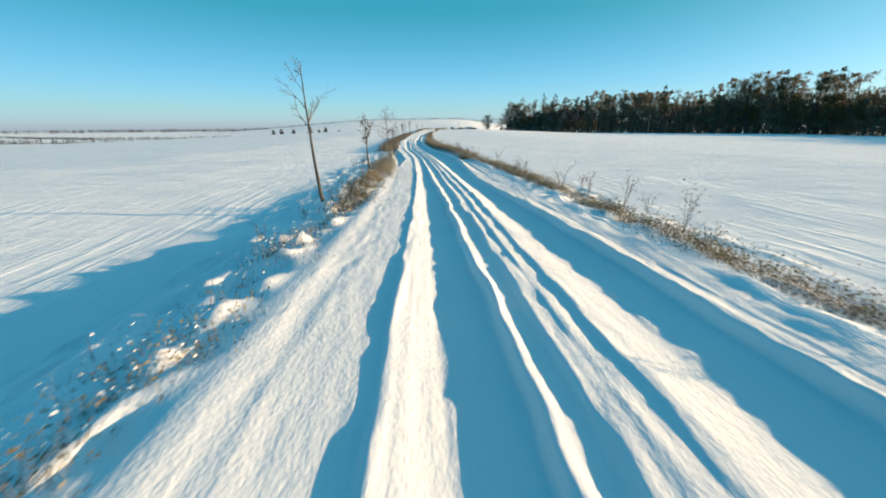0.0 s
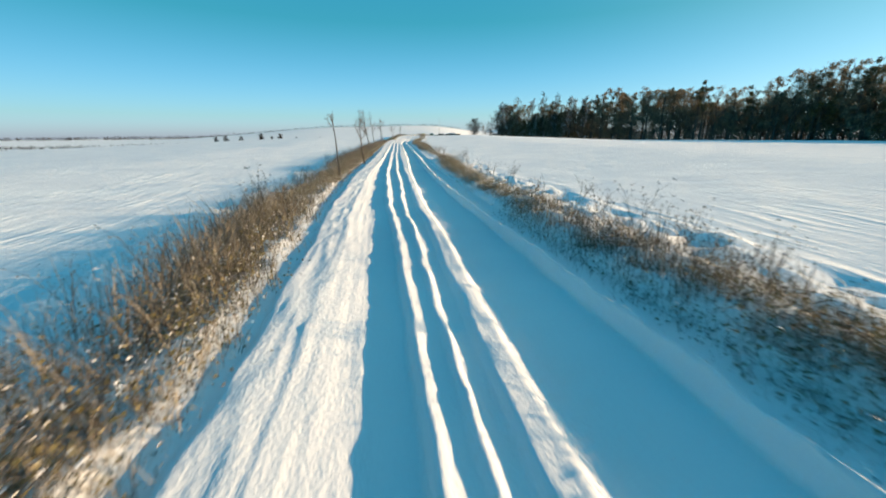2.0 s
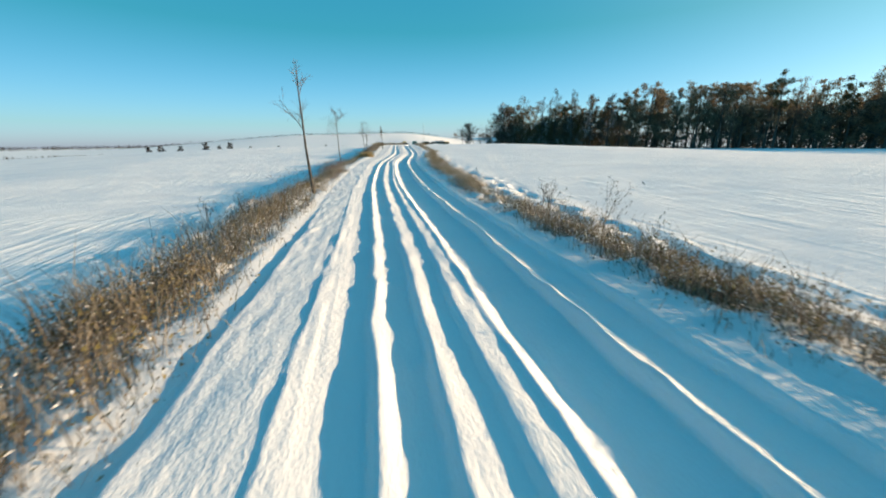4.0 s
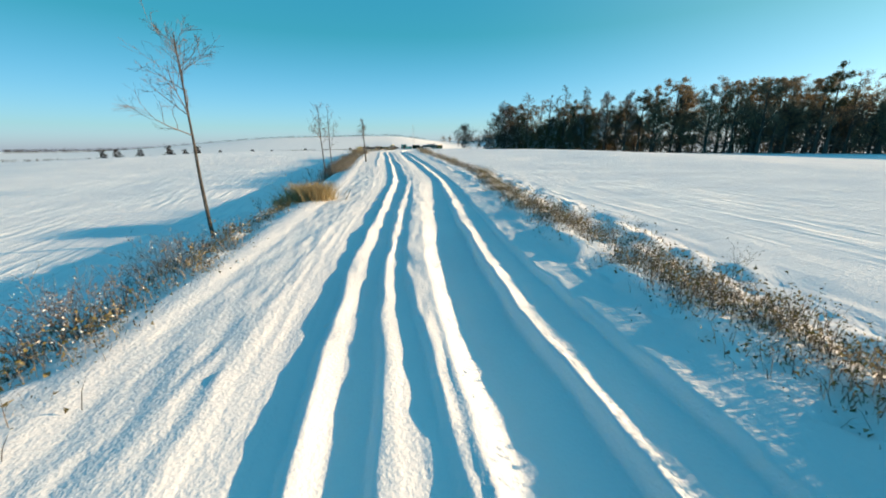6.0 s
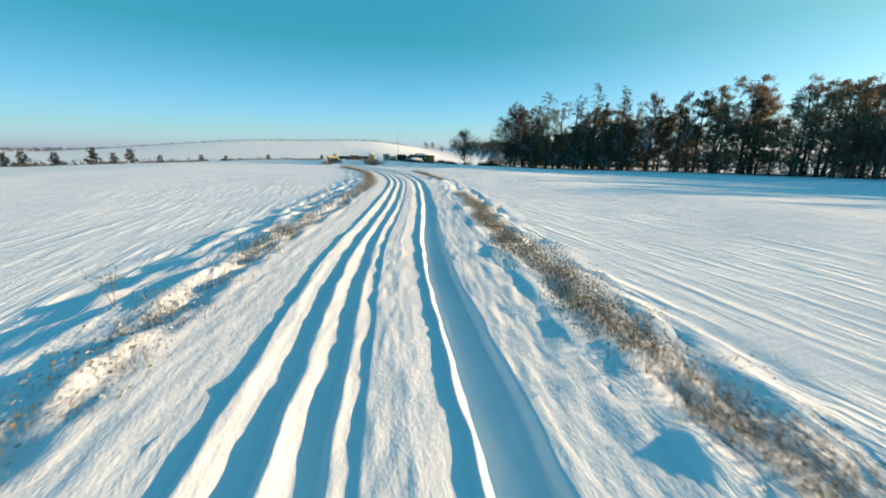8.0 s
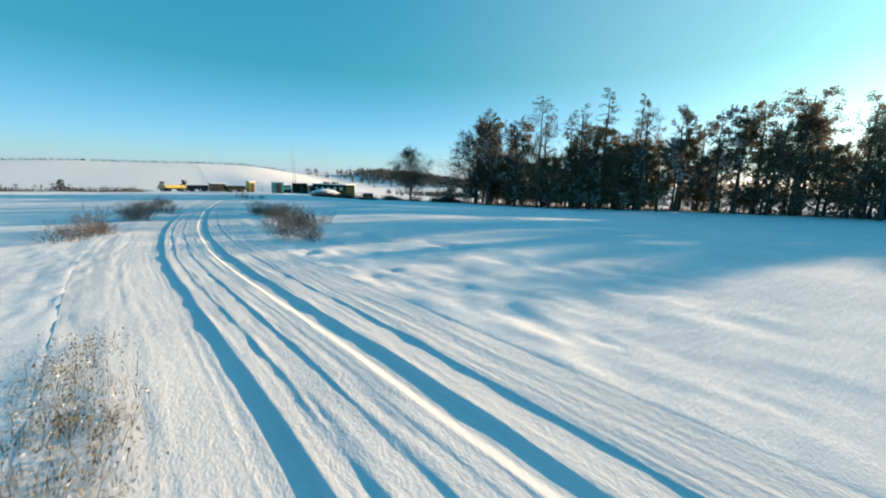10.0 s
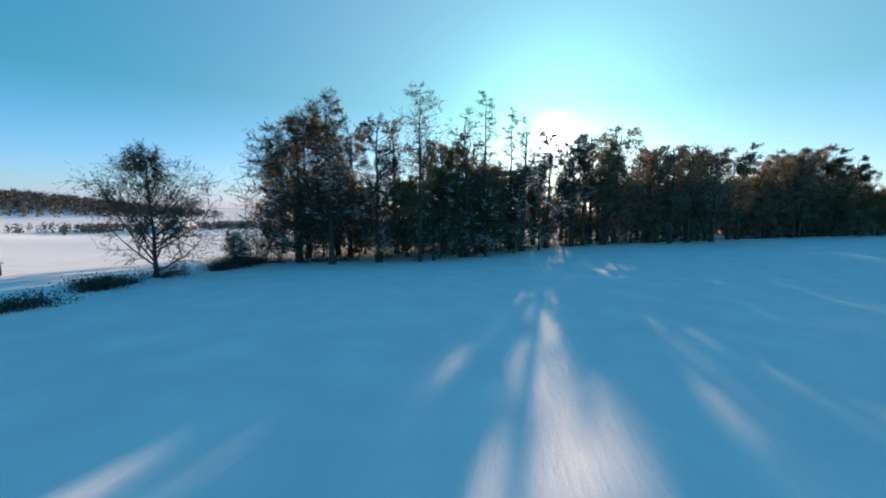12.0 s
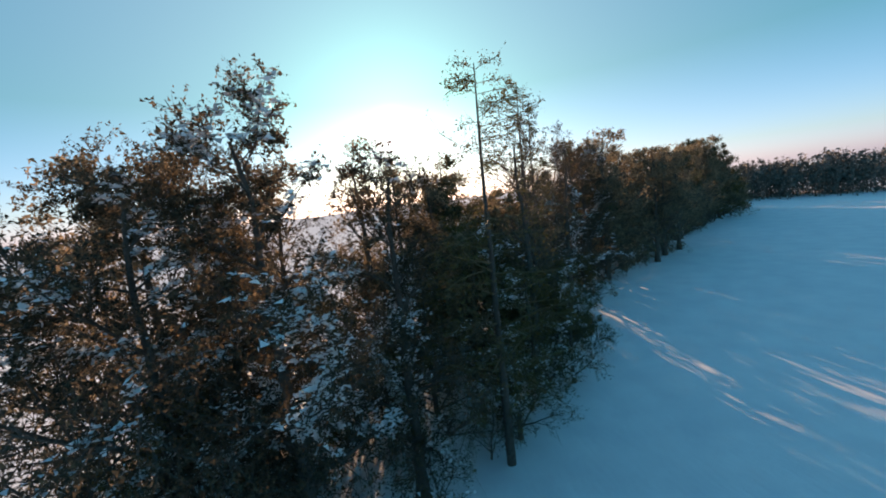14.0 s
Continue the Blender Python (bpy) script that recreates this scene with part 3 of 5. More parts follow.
# ---- verge plants ----
def blades(rng, base, height, width, lean, clump_dir):
    """Bent grass blades, each of a quad and a tip."""
    n = len(base)
    a = rng.uniform(0, 2 * np.pi, n)
    d = np.stack([np.cos(a), np.sin(a), np.zeros(n)], axis=1) * (lean * rng.uniform(0.2, 1.2, n))[:, None] + clump_dir
    s = np.stack([-np.sin(a), np.cos(a), np.zeros(n)], axis=1) * (width * rng.uniform(0.6, 1.4, n))[:, None]
    h = height[:, None]
    up = np.array([0, 0, 1.0])
    mid = base + up * h * 0.55 + d * h * 0.35
    tip = base + up * h * 0.93 + d * h
    v = np.stack([base - s, base + s, mid + s * 0.8, mid - s * 0.8, tip], axis=1).reshape(-1, 3)
    k = np.arange(n)[:, None] * 5
    return v, k + np.array([[0, 1, 2, 3]]), k + np.array([[3, 2, 4]])


def gate(y, spans):
    """How thick the growth is at y, from (from, to, thickness) spans with soft ends."""
    g = np.zeros_like(y)
    for a, b, k in spans:
        g = np.maximum(g, k * smooth01(a - 1.0, a + 1.0, y) * smooth01(b + 1.0, b - 1.0, y))
    return g


LEFT_GROWTH = [(-3, 8, 0.16), (8, 15, 0.4), (14, 24, 0.5), (24, 35, 0.25), (37, 60, 1.0), (60, 70, 0.7), (70, 92, 0.95), (92, 112, 0.8),
               (112, 119, 0.75), (119, 129, 0.5), (130, 133, 0.6), (137, 150, 1.0), (150, 157, 0.9), (158, 190, 0.28), (190, 215, 0.35)]
RIGHT_GROWTH = [(-3, 10, 0.3), (10, 24, 0.45), (24, 58, 0.8), (58, 74, 0.5), (74, 84, 0.16), (84, 112, 0.6), (112, 128, 0.65), (128, 150, 0.48),
                (150, 166, 0.72), (166, 176, 0.5), (186, 200, 0.35)]


def verge_growth(name, side, spans, seed, label):
    rng = np.random.default_rng(seed)
    n = 30000 if side < 0 else 44000
    y = -4 + 250 * rng.uniform(0, 1, n) ** 1.3
    g = gate(y, spans)
    off = (2.68 if side < 0 else 3.05) + (0.62 if side < 0 else 0.42) * rng.normal(0, 1, n) * np.clip(g, 0.4, 1) + 0.2 * vnoise(y / 4, seed)
    off = np.where(off < 2.1 if side < 0 else off < 2.4, 4.8 - off, off)
    if side < 0:
        off = off - brink(y)
    if side > 0:                                        # the growth stands further back at both ends
        off = off - 0.12 * smooth01(20, 28, y) * smooth01(68, 60, y) + 0.5 * smooth01(26, 20, y) + 0.25 * smooth01(108, 116, y) + 0.3 * smooth01(128, 140, y)
    keep = rng.random(n) < g * (0.6 + 0.4 * vnoise(y / 1.7, off + seed)) * 1.15
    y, off, g = y[keep], off[keep], g[keep]
    u = side * off
    x = road_x(y) + u
    z = ground_height(x, y) - 0.03
    count = 9
    low_zone = smooth01(100, 116, y) + 0.75 * smooth01(37, 32, y) * (side < 0)
    low_zone = low_zone * (1 - 0.5 * smooth01(130, 136, y) * (side < 0))
    if side > 0:
        low_zone = 1.35 * low_zone + 1.3 * smooth01(26, 20, y) + 1.0 * smooth01(20, 26, y) * smooth01(74, 62, y)
    size = (1.0 - (0.45 if side < 0 else 0.35) * low_zone) * (0.2 + (0.5 if side < 0 else 0.4) * g * np.exp(-((off - (2.85 if side < 0 else 3.35)) / 0.9) ** 2)) * rng.uniform(0.5, 1.3, len(y))
    base = np.stack([x, y, z], axis=1)
    base = np.repeat(base, count, axis=0) + np.concatenate([rng.normal(0, 0.12, (len(y) * count, 2)), np.zeros((len(y) * count, 1))], axis=1)
    h = np.repeat(size, count) * rng.uniform(0.4, 1.3, len(base))
    lean = np.repeat(rng.normal(0, 0.25, (len(y), 3)) * np.array([1, 1, 0]), count, axis=0)
    v, q, t = blades(rng, base, h, 0.0026 + 0.0022 * np.repeat(size, count), 0.7, lean)
    ob = mesh_object(name, v, [q, t], GRASS)
    tagged(ob, label, "grass", kind="stuff")
    # low broken leaves, some still green, and snow caught in the growth
    pick = rng.random(len(y)) < 0.8
    low = np.repeat(np.stack([x, y, z + 0.07 + 0.15 * size], axis=1)[pick], 8, axis=0)
    low = low + rng.normal(0, 1, low.shape) * np.array([0.16, 0.16, 0.06])
    v, t = leaf_quads(rng, low, 0.015, single=True)
    tagged(mesh_object("verge_leaves", v, [t], WEED), "withered low leaves among the dry grass", "weeds", kind="stuff")
    pick = (rng.random(len(y)) < 0.75) & (vnoise(y / 2.3, off * 2 + 8) > -0.35)
    low = np.repeat(np.stack([x, y, z + 0.05 + 0.32 * size], axis=1)[pick], 18, axis=0)
    low = low + rng.normal(0, 1, low.shape) * np.array([0.15, 0.15, 0.10])
    v, t = leaf_quads(rng, low, 0.019, single=True)
    tagged(mesh_object("green_leaves", v, [t], GREENERY), "olive green and straw-coloured weed leaves in the verge", "weeds", kind="stuff")
    pick = rng.random(len(y)) < 0.6
    low = np.repeat(np.stack([x, y, z + 0.10 + 0.25 * size], axis=1)[pick], 6, axis=0)
    low = low + rng.normal(0, 1, low.shape) * np.array([0.17, 0.17, 0.08])
    v, t = leaf_quads(rng, low, 0.014, 0.6, True)
    tagged(mesh_object("caught_snow", v, [t], SNOW_LOAD), "small flecks of snow caught in the dry grass", "snow", kind="stuff")


verge_growth("verge_grass", -1, LEFT_GROWTH, 21, "dense dry brown grass along the snowy track")
verge_growth("verge_grass", 1, RIGHT_GROWTH, 34, "patchy dry brown grass and weeds beside the field")


def dry_weed(seed, height, heads):
    """A dead stalk with side shoots and seed heads."""
    rng = np.random.default_rng(seed)
    root = new("dry_weed")
    n = 5
    a = rng.uniform(0, 6.28, n)
    P0 = np.stack([np.zeros((n, 3)), np.stack([np.cos(a) * 0.12, np.sin(a) * 0.12, np.full(n, 0.5)], 1) * height, np.stack([np.cos(a) * 0.3, np.sin(a) * 0.3, np.full(n, 1.0)], 1) * height], axis=1)
    P0 = P0 * rng.uniform(0.7, 1.05, (n, 1, 1))
    R0 = np.full((n, 3), 0.006) * np.array([1, 0.8, 0.5])
    P1, R1 = shoots(rng, P0, R0, 7, 0.35, 0.98, 42, -0.28, 3, 0.12, 0.12, 0.7, 0.5)
    v, f = tubes(P0, R0, 3)
    tv, tf = spikes(P1, R1)
    mesh_object("stalk", np.concatenate([v, tv]), [f, tf + len(v)], WEED, root)
    c = P1[:, -1] + rng.normal(0, 0.012, P1[:, -1].shape)
    c = np.repeat(c, heads, axis=0) + rng.normal(0, 0.018, (len(c) * heads, 3))
    v, t = leaf_quads(rng, c, 0.016, single=True)
    tagged(mesh_object("seed", v, [t], WEED, root), kind="stuff")
    return tagged(root, "dead branching weed with dark seed heads", "weed", "weeds along the track")


weeds = [dry_weed(3, 0.85, 5), dry_weed(4, 1.05, 4), dry_weed(9, 0.7, 7)]
rng = np.random.default_rng(77)
spots = []
for side, spans in ((-1, LEFT_GROWTH), (1, RIGHT_GROWTH)):
    while len([s for s in spots if s[0] * side > 0]) < 120:
        yy = rng.uniform(-2, 176)
        if rng.random() < gate(np.array([yy]), spans)[0] + 0.12:
            spots.append((side * rng.uniform(2.6, 4.1) + (float(brink(yy)) if side < 0 else 0.3), yy))
spots += [(float(rng.uniform(3.0, 3.8)), float(rng.uniform(119, 129))) for _ in range(12)]
spots += [(3.6, 4.5), (3.7, 5.2), (3.3, 81.0), (3.6, 81.6), (4.1, 82.0), (3.9, 80.4), (-3.5, 122.0), (-3.9, 121.2), (-3.3, 124.5), (-4.1, 123.0)]
for i, (u, yy) in enumerate(spots):
    xx = float(road_x(yy)) + u
    m = Matrix.LocRotScale((xx, yy, floor_at(xx, yy) - 0.02), Euler((rng.normal(0, 0.12), rng.normal(0, 0.12), rng.uniform(0, 6.28))), None)
    if i < 3:
        weeds[i].matrix_basis = m
    else:
        w = copy_thing(weeds[i % 3], m)
        k = (0.75 if i % 2 else 0.58) * (0.55 if u > 0 and yy > 108 else 1.0)
        w.scale = (k, k, k)


def golden_tuft(x, y, height, spread):
    rng = np.random.default_rng(int(abs(x * 13 + y * 7)))
    root = thing("grass_tuft", x, y, "thick golden tuft of tall dry grass", "grass tuft", "golden tufts along the track")
    n = 900
    b = np.concatenate([rng.normal(0, spread, (n, 2)), np.full((n, 1), -0.03)], axis=1)
    v, q, t = blades(rng, b, height * rng.uniform(0.55, 1.1, n), 0.006, 0.55, b * np.array([0.5, 0.5, 0]) / spread * 0.5)
    tagged(mesh_object("blade", v, [q, t], GRASS_GOLD, root), kind="stuff")
    return root


for u, yy, h, s in ((-2.1, 129.6, 0.5, 0.2), (-2.45, 130.0, 0.52, 0.22), (-2.75, 129.7, 0.42, 0.18), (-2.4, 13.5, 0.2, 0.08), (-2.65, 14.2, 0.2, 0.08), (-2.75, 15.3, 0.18, 0.07), (-2.95, 17.0, 0.22, 0.08), (-2.7, 153.8, 0.5, 0.2)):
    xx = float(road_x(yy)) + u
    golden_tuft(xx, yy, h, s)


# ---- snowy twig bushes beside the track's end ----
def twig_bush(seed, height, spread):
    rng = np.random.default_rng(seed)
    root = new("twig_bush")
    n = 15
    a, r = rng.uniform(0, 6.28, n), spread * np.sqrt(rng.uniform(0, 1, n))
    foot = np.stack([np.cos(a) * r * 0.7, np.sin(a) * r * 0.7, np.full(n, -0.05)], 1)
    tip = foot + np.stack([np.cos(a) * r * 0.8, np.sin(a) * r * 0.8, height * rng.uniform(0.55, 1.05, n)], 1)
    P0 = np.stack([foot, (foot + tip) / 2 + rng.normal(0, 0.05, (n, 3)), tip], axis=1)
    R0 = np.full((n, 3), 0.007) * np.array([1, 0.7, 0.35])
    P1, R1 = shoots(rng, P0, R0, 7, 0.15, 0.98, 38, -0.42, 3, 0.15, 0.05, 0.7, 0.5)
    P2, R2 = shoots(rng, P1, R1, 3, 0.2, 0.98, 40, -0.5, 2, 0.15, 0.03, 0.7, 0.5)
    v, f = joined([tubes(P0, R0, 4), tubes(P1, np.maximum(R1, 0.0025), 3)])
    tv, tf = spikes(P2, np.maximum(R2, 0.003))
    mesh_object("twig", np.concatenate([v, tv]), [f, tf + len(v)], TWIG, root)
    c = np.concatenate([along_points(rng, P2, 1, 0.02), along_points(rng, P1, 3, 0.02)])
    v, t = leaf_quads(rng, c, 0.011, 0.6, True)
    tagged(mesh_object("snow_load", v, [t], SNOW_LOAD, root, "frost and snow on the twigs"), kind="stuff")
    c = np.concatenate([along_points(rng, P1, 4, 0.04)])
    v, t = leaf_quads(rng, c, 0.02, 0.2, True)
    tagged(mesh_object("leaf", v, [t], WEED, root, "withered leaves"), kind="stuff")
    return tagged(root, "dark twiggy bush dusted with snow beside the track", "bush", "bushes beside the track")


bushes = [twig_bush(41, 1.0, 0.55), twig_bush(42, 0.75, 0.6)]
rng = np.random.default_rng(19)
BUSH_SPOTS = [(10.8, 225.2, 9, 0.85), (11.6, 229.6, 16, 1.0), (12.0, 236.8, 18, 1.0), (10.9, 239.8, 9, 0.8), (12.2, 241.0, 4, 0.7), (12.3, 250.0, 3, 0.8), (14.5, 267.0, 5, 1.0),
              (-3.75, 114.5, 4, 0.5), (-3.6, 117.5, 6, 0.6), (-3.6, 120.5, 6, 0.6), (-3.4, 123.5, 6, 0.65), (-3.2, 126.5, 3, 0.5), 
              (3.3, 229.5, 9, 1.05), (4.2, 237.0, 7, 1.0), (4.8, 243.0, 8, 1.1), (5.2, 251.0, 4, 1.0), (5.0, 257.0, 3, 0.9)]
k = 0
for bx, by, many, size in BUSH_SPOTS:
    for i in range(many):
        xx, yy = bx + rng.normal(0, 0.55 if by > 200 else 0.3), by + rng.normal(0, 1.0)
        ob = bushes[k % 2] if k < 2 else copy_thing(bushes[k % 2], Matrix.Identity(4))
        s = size * float(rng.uniform(0.55, 1.1))
        ob.matrix_basis = Matrix.LocRotScale((xx, yy, floor_at(xx, yy) - 0.03), Euler((rng.normal(0, 0.08), rng.normal(0, 0.08), rng.uniform(0, 6.28))), None)
        ob.scale = (s, s, s)
        k += 1


# ---- young trees along the track ----
def sapling(x, y, height, seed, lean=(0, 0), crown_from=0.4, angle=38, limbs=9, leaves=0, spread=0.34, radius=0.045, up=0.10, label="", twigs=(6, 3)):
    rng = np.random.default_rng(seed)
    root = thing("young_tree", x, y, label or "slender bare young tree on the grassy verge", "tree", "young trees along the track")
    n = 9
    t = np.linspace(0, 1, n)
    P0 = np.stack([lean[0] * t ** 0.65 + 0.03 * np.cumsum(rng.normal(0, 0.6, n)) * t, lean[1] * t + 0.03 * np.cumsum(rng.normal(0, 0.6, n)) * t, height * t - 0.08], axis=1)[None]
    R0 = (radius * (1 - 0.9 * t) + 0.004)[None]
    v, f = tubes(P0, R0, 8)
    mesh_object("trunk", v, [f], BARK_YOUNG, root, smooth=True)
    P1, R1 = shoots(rng, P0, R0, limbs, crown_from, 0.95, angle, lambda s: height * spread * (1.25 - s), 5, 0.10, up, 0.55)
    P2, R2 = shoots(rng, P1, R1, twigs[0], 0.2, 0.97, 42, -0.45, 4, 0.15, up * 0.8, 0.65)
    P3, R3 = shoots(rng, P2, R2, twigs[1], 0.3, 0.97, 38, -0.5, 3, 0.12, 0.05, 0.7)
    R2, R3 = np.maximum(R2, 0.003), np.maximum(R3, 0.002)
    v, f = joined([tubes(P1, R1, 5), tubes(P2, R2, 4), tubes(P3, R3, 3)])
    mesh_object("crown", v, [f], TWIG, root)
    if leaves:
        c = along_points(rng, P2, leaves, 0.05)
        v, tri = leaf_quads(rng, c, 0.035)
        mesh_object("foliage", v, [tri], OAK_LEAF, root, "withered brown leaves")
    return root


sapling(-2.94, 9.2, 3.4, 1, (-0.25, 0.0), 0.5, 30, 7)
sapling(-2.92, 18.35, 2.45, 2, (-0.1, 0.1), 0.35, 16, 6, leaves=9, spread=0.5, label="young tree still hung with withered leaves")
sapling(-2.5, 27.1, 3.5, 3, (-0.3, 0.2), 0.36, 66, 15, spread=0.42, twigs=(8, 4), radius=0.034, up=0.06, label="crooked young fruit tree with leaning trunk")
sapling(-3.33, 43.9, 2.05, 4, (-0.25, 0.1), 0.6, 74, 13, spread=0.75, twigs=(9, 4), radius=0.05, up=0.05, label="bare young fruit tree with a wide low crown")
sapling(-4.0, 64.8, 2.5, 5, (-0.1, 0.0), 0.72, 25, 5, radius=0.04, label="tall bare trunk of a young tree, few twigs")
sapling(-3.56, 72.0, 2.95, 6, (-0.25, 0.1), 0.42, 40, 11)
sapling(-3.62, 81.9, 3.3, 7, (-0.5, 0.1), 0.42, 40, 12, spread=0.38, twigs=(7, 4))
sapling(-3.8, 93.7, 4.0, 8, (-0.3, 0.0), 0.45, 32, 8)
sapling(-3.4, 109.5, 3.9, 18, (-0.2, 0.0), 0.45, 32, 8)
sapling(-3.7, 128.3, 4.2, 9, (-0.1, 0.1), 0.50, 58, 14, spread=0.42, twigs=(8, 4), radius=0.04, up=0.08)
sapling(-1.75, 137.5, 3.4, 10, (-0.1, 0.0), 0.42, 44, 10, radius=0.03, twigs=(7, 4))
sapling(-1.55, 138.3, 3.1, 14, (0.1, 0.0), 0.40, 40, 8, radius=0.026, twigs=(7, 3))
sapling(0.3, 143.2, 2.5, 11, (-0.1, 0.0), 0.42, 30, 8, leaves=4)


# ---- woodland ----
def broadleaf(name, seed, height, crown_low, spread, leaf_mat, leaves, snow, label, limbs=16, twigs=5, leaf=0.11, radius=None, angle=62, up=0.05, shoots2=7, single=False):
    """An old broadleaf tree: trunk, limbs, twigs, withered leaves and snow lying on it."""
    rng = np.random.default_rng(seed)
    root = new(name)
    n = 10
    t = np.linspace(0, 1, n)
    r0 = radius or height * 0.017
    P0 = np.stack([0.25 * np.cumsum(rng.normal(0, 0.5, n)) * t, 0.25 * np.cumsum(rng.normal(0, 0.5, n)) * t, height * 0.92 * t - 0.15], axis=1)[None]
    R0 = (r0 * (1 - 0.88 * t) + 0.02 + r0 * 0.5 * np.exp(-t * 30))[None]
    v, f = tubes(P0, R0, 9)
    mesh_object("trunk", v, [f], BARK, root, smooth=True)
    P1, R1 = shoots(rng, P0, R0, limbs, crown_low, 0.97, angle, lambda s: height * spread * (1.15 - 0.75 * s), 6, 0.12, up, 0.5, even=True)
    P2, R2 = shoots(rng, P1, R1, shoots2, 0.22, 0.98, 48, -0.46, 3, 0.2, 0.04, 0.6)
    P3, R3 = shoots(rng, P2, R2, twigs, 0.2, 0.98, 48, -0.55, 2, 0.16, 0.02, 0.65)
    R2, R3 = np.maximum(R2, 0.014), np.maximum(R3, 0.011)
    v, f = joined([tubes(P1, R1, 5), tubes(P2, R2, 3)])
    tv, tf = spikes(P3, R3 * 1.15)
    mesh_object("crown", np.concatenate([v, tv]), [f, tf + len(v)], BARK, root)
    if leaves:
        c = along_points(rng, P3, leaves, 0.18 if leaf > 0.1 else 0.06)
        v, tri = leaf_quads(rng, c, leaf, single=single or leaf > 0.1)
        mesh_object("foliage", v, [tri], leaf_mat, root)
    if snow:
        c = np.concatenate([along_points(rng, P2, snow * 3, 0.05), along_points(rng, P1, snow * 16, 0.06)]) + np.array([0, 0, 0.07])
        laden = vnoise(c[:, 0] * 0.55 + seed, c[:, 1] * 0.55 + 0.4 * c[:, 2]) > 0.0
        c = np.repeat(c[laden], 3, axis=0)
        c = c + rng.normal(0, 1, c.shape) * np.array([0.16, 0.16, 0.03])
        v, tri = leaf_quads(rng, c, 0.14, 0.85, True)
        tagged(mesh_object("snow_load", v, [tri], SNOW_LOAD, root, "snow lying on the twigs"), kind="stuff")
    return tagged(root, label, "tree", "trees of the wood")


def conifer(name, seed, height, low, reach, needles, label, whorls=26, gold=True, droop=-0.05):
    """A narrow conifer with level whorls of branches."""
    rng = np.random.default_rng(seed)
    root = new(name)
    n = 10
    t = np.linspace(0, 1, n)
    P0 = np.stack([0.12 * np.cumsum(rng.normal(0, 0.5, n)) * t, 0.12 * np.cumsum(rng.normal(0, 0.5, n)) * t, height * t - 0.15], axis=1)[None]
    R0 = (height * 0.0115 * (1 - 0.95 * t) + 0.015)[None]
    v, f = tubes(P0, R0, 8)
    mesh_object("trunk", v, [f], BARK, root, smooth=True)
    P1, R1 = shoots(rng, P0, R0, whorls * 4, low, 0.99, 80, lambda s: reach * ((1.04 - s) / (1 - low)) ** 0.48 + 0.15, 5, 0.07, droop, 0.28, even=True)
    P2, R2 = shoots(rng, P1, R1, 13, 0.15, 0.98, 50, -0.3, 2, 0.12, -0.05, 0.5)
    R1, R2 = np.maximum(R1, 0.02), np.maximum(R2, 0.011)
    v, f = tubes(P1, R1, 3)
    tv, tf = spikes(P2, R2 * 1.2)
    mesh_object("crown", np.concatenate([v, tv]), [f, tf + len(v)], TWIG_GOLD if gold else TWIG, root)
    if needles:
        c = along_points(rng, P2, needles, 0.10)
        v, tri = leaf_quads(rng, c, 0.08, 0.3, True)
        mesh_object("foliage", v, [tri], OLIVE_LEAF if gold else DARK_LEAF, root)
    return tagged(root, label, "tree", "trees of the wood")


def put(ob, x, y, turn=0.0, scale=1.0, tilt=0.0):
    ob.matrix_basis = Matrix.LocRotScale((x, y, floor_at(x, y) - 0.05), Euler((tilt, tilt * 0.5, turn)), None)
    ob.scale = (scale, scale, scale)
    return ob


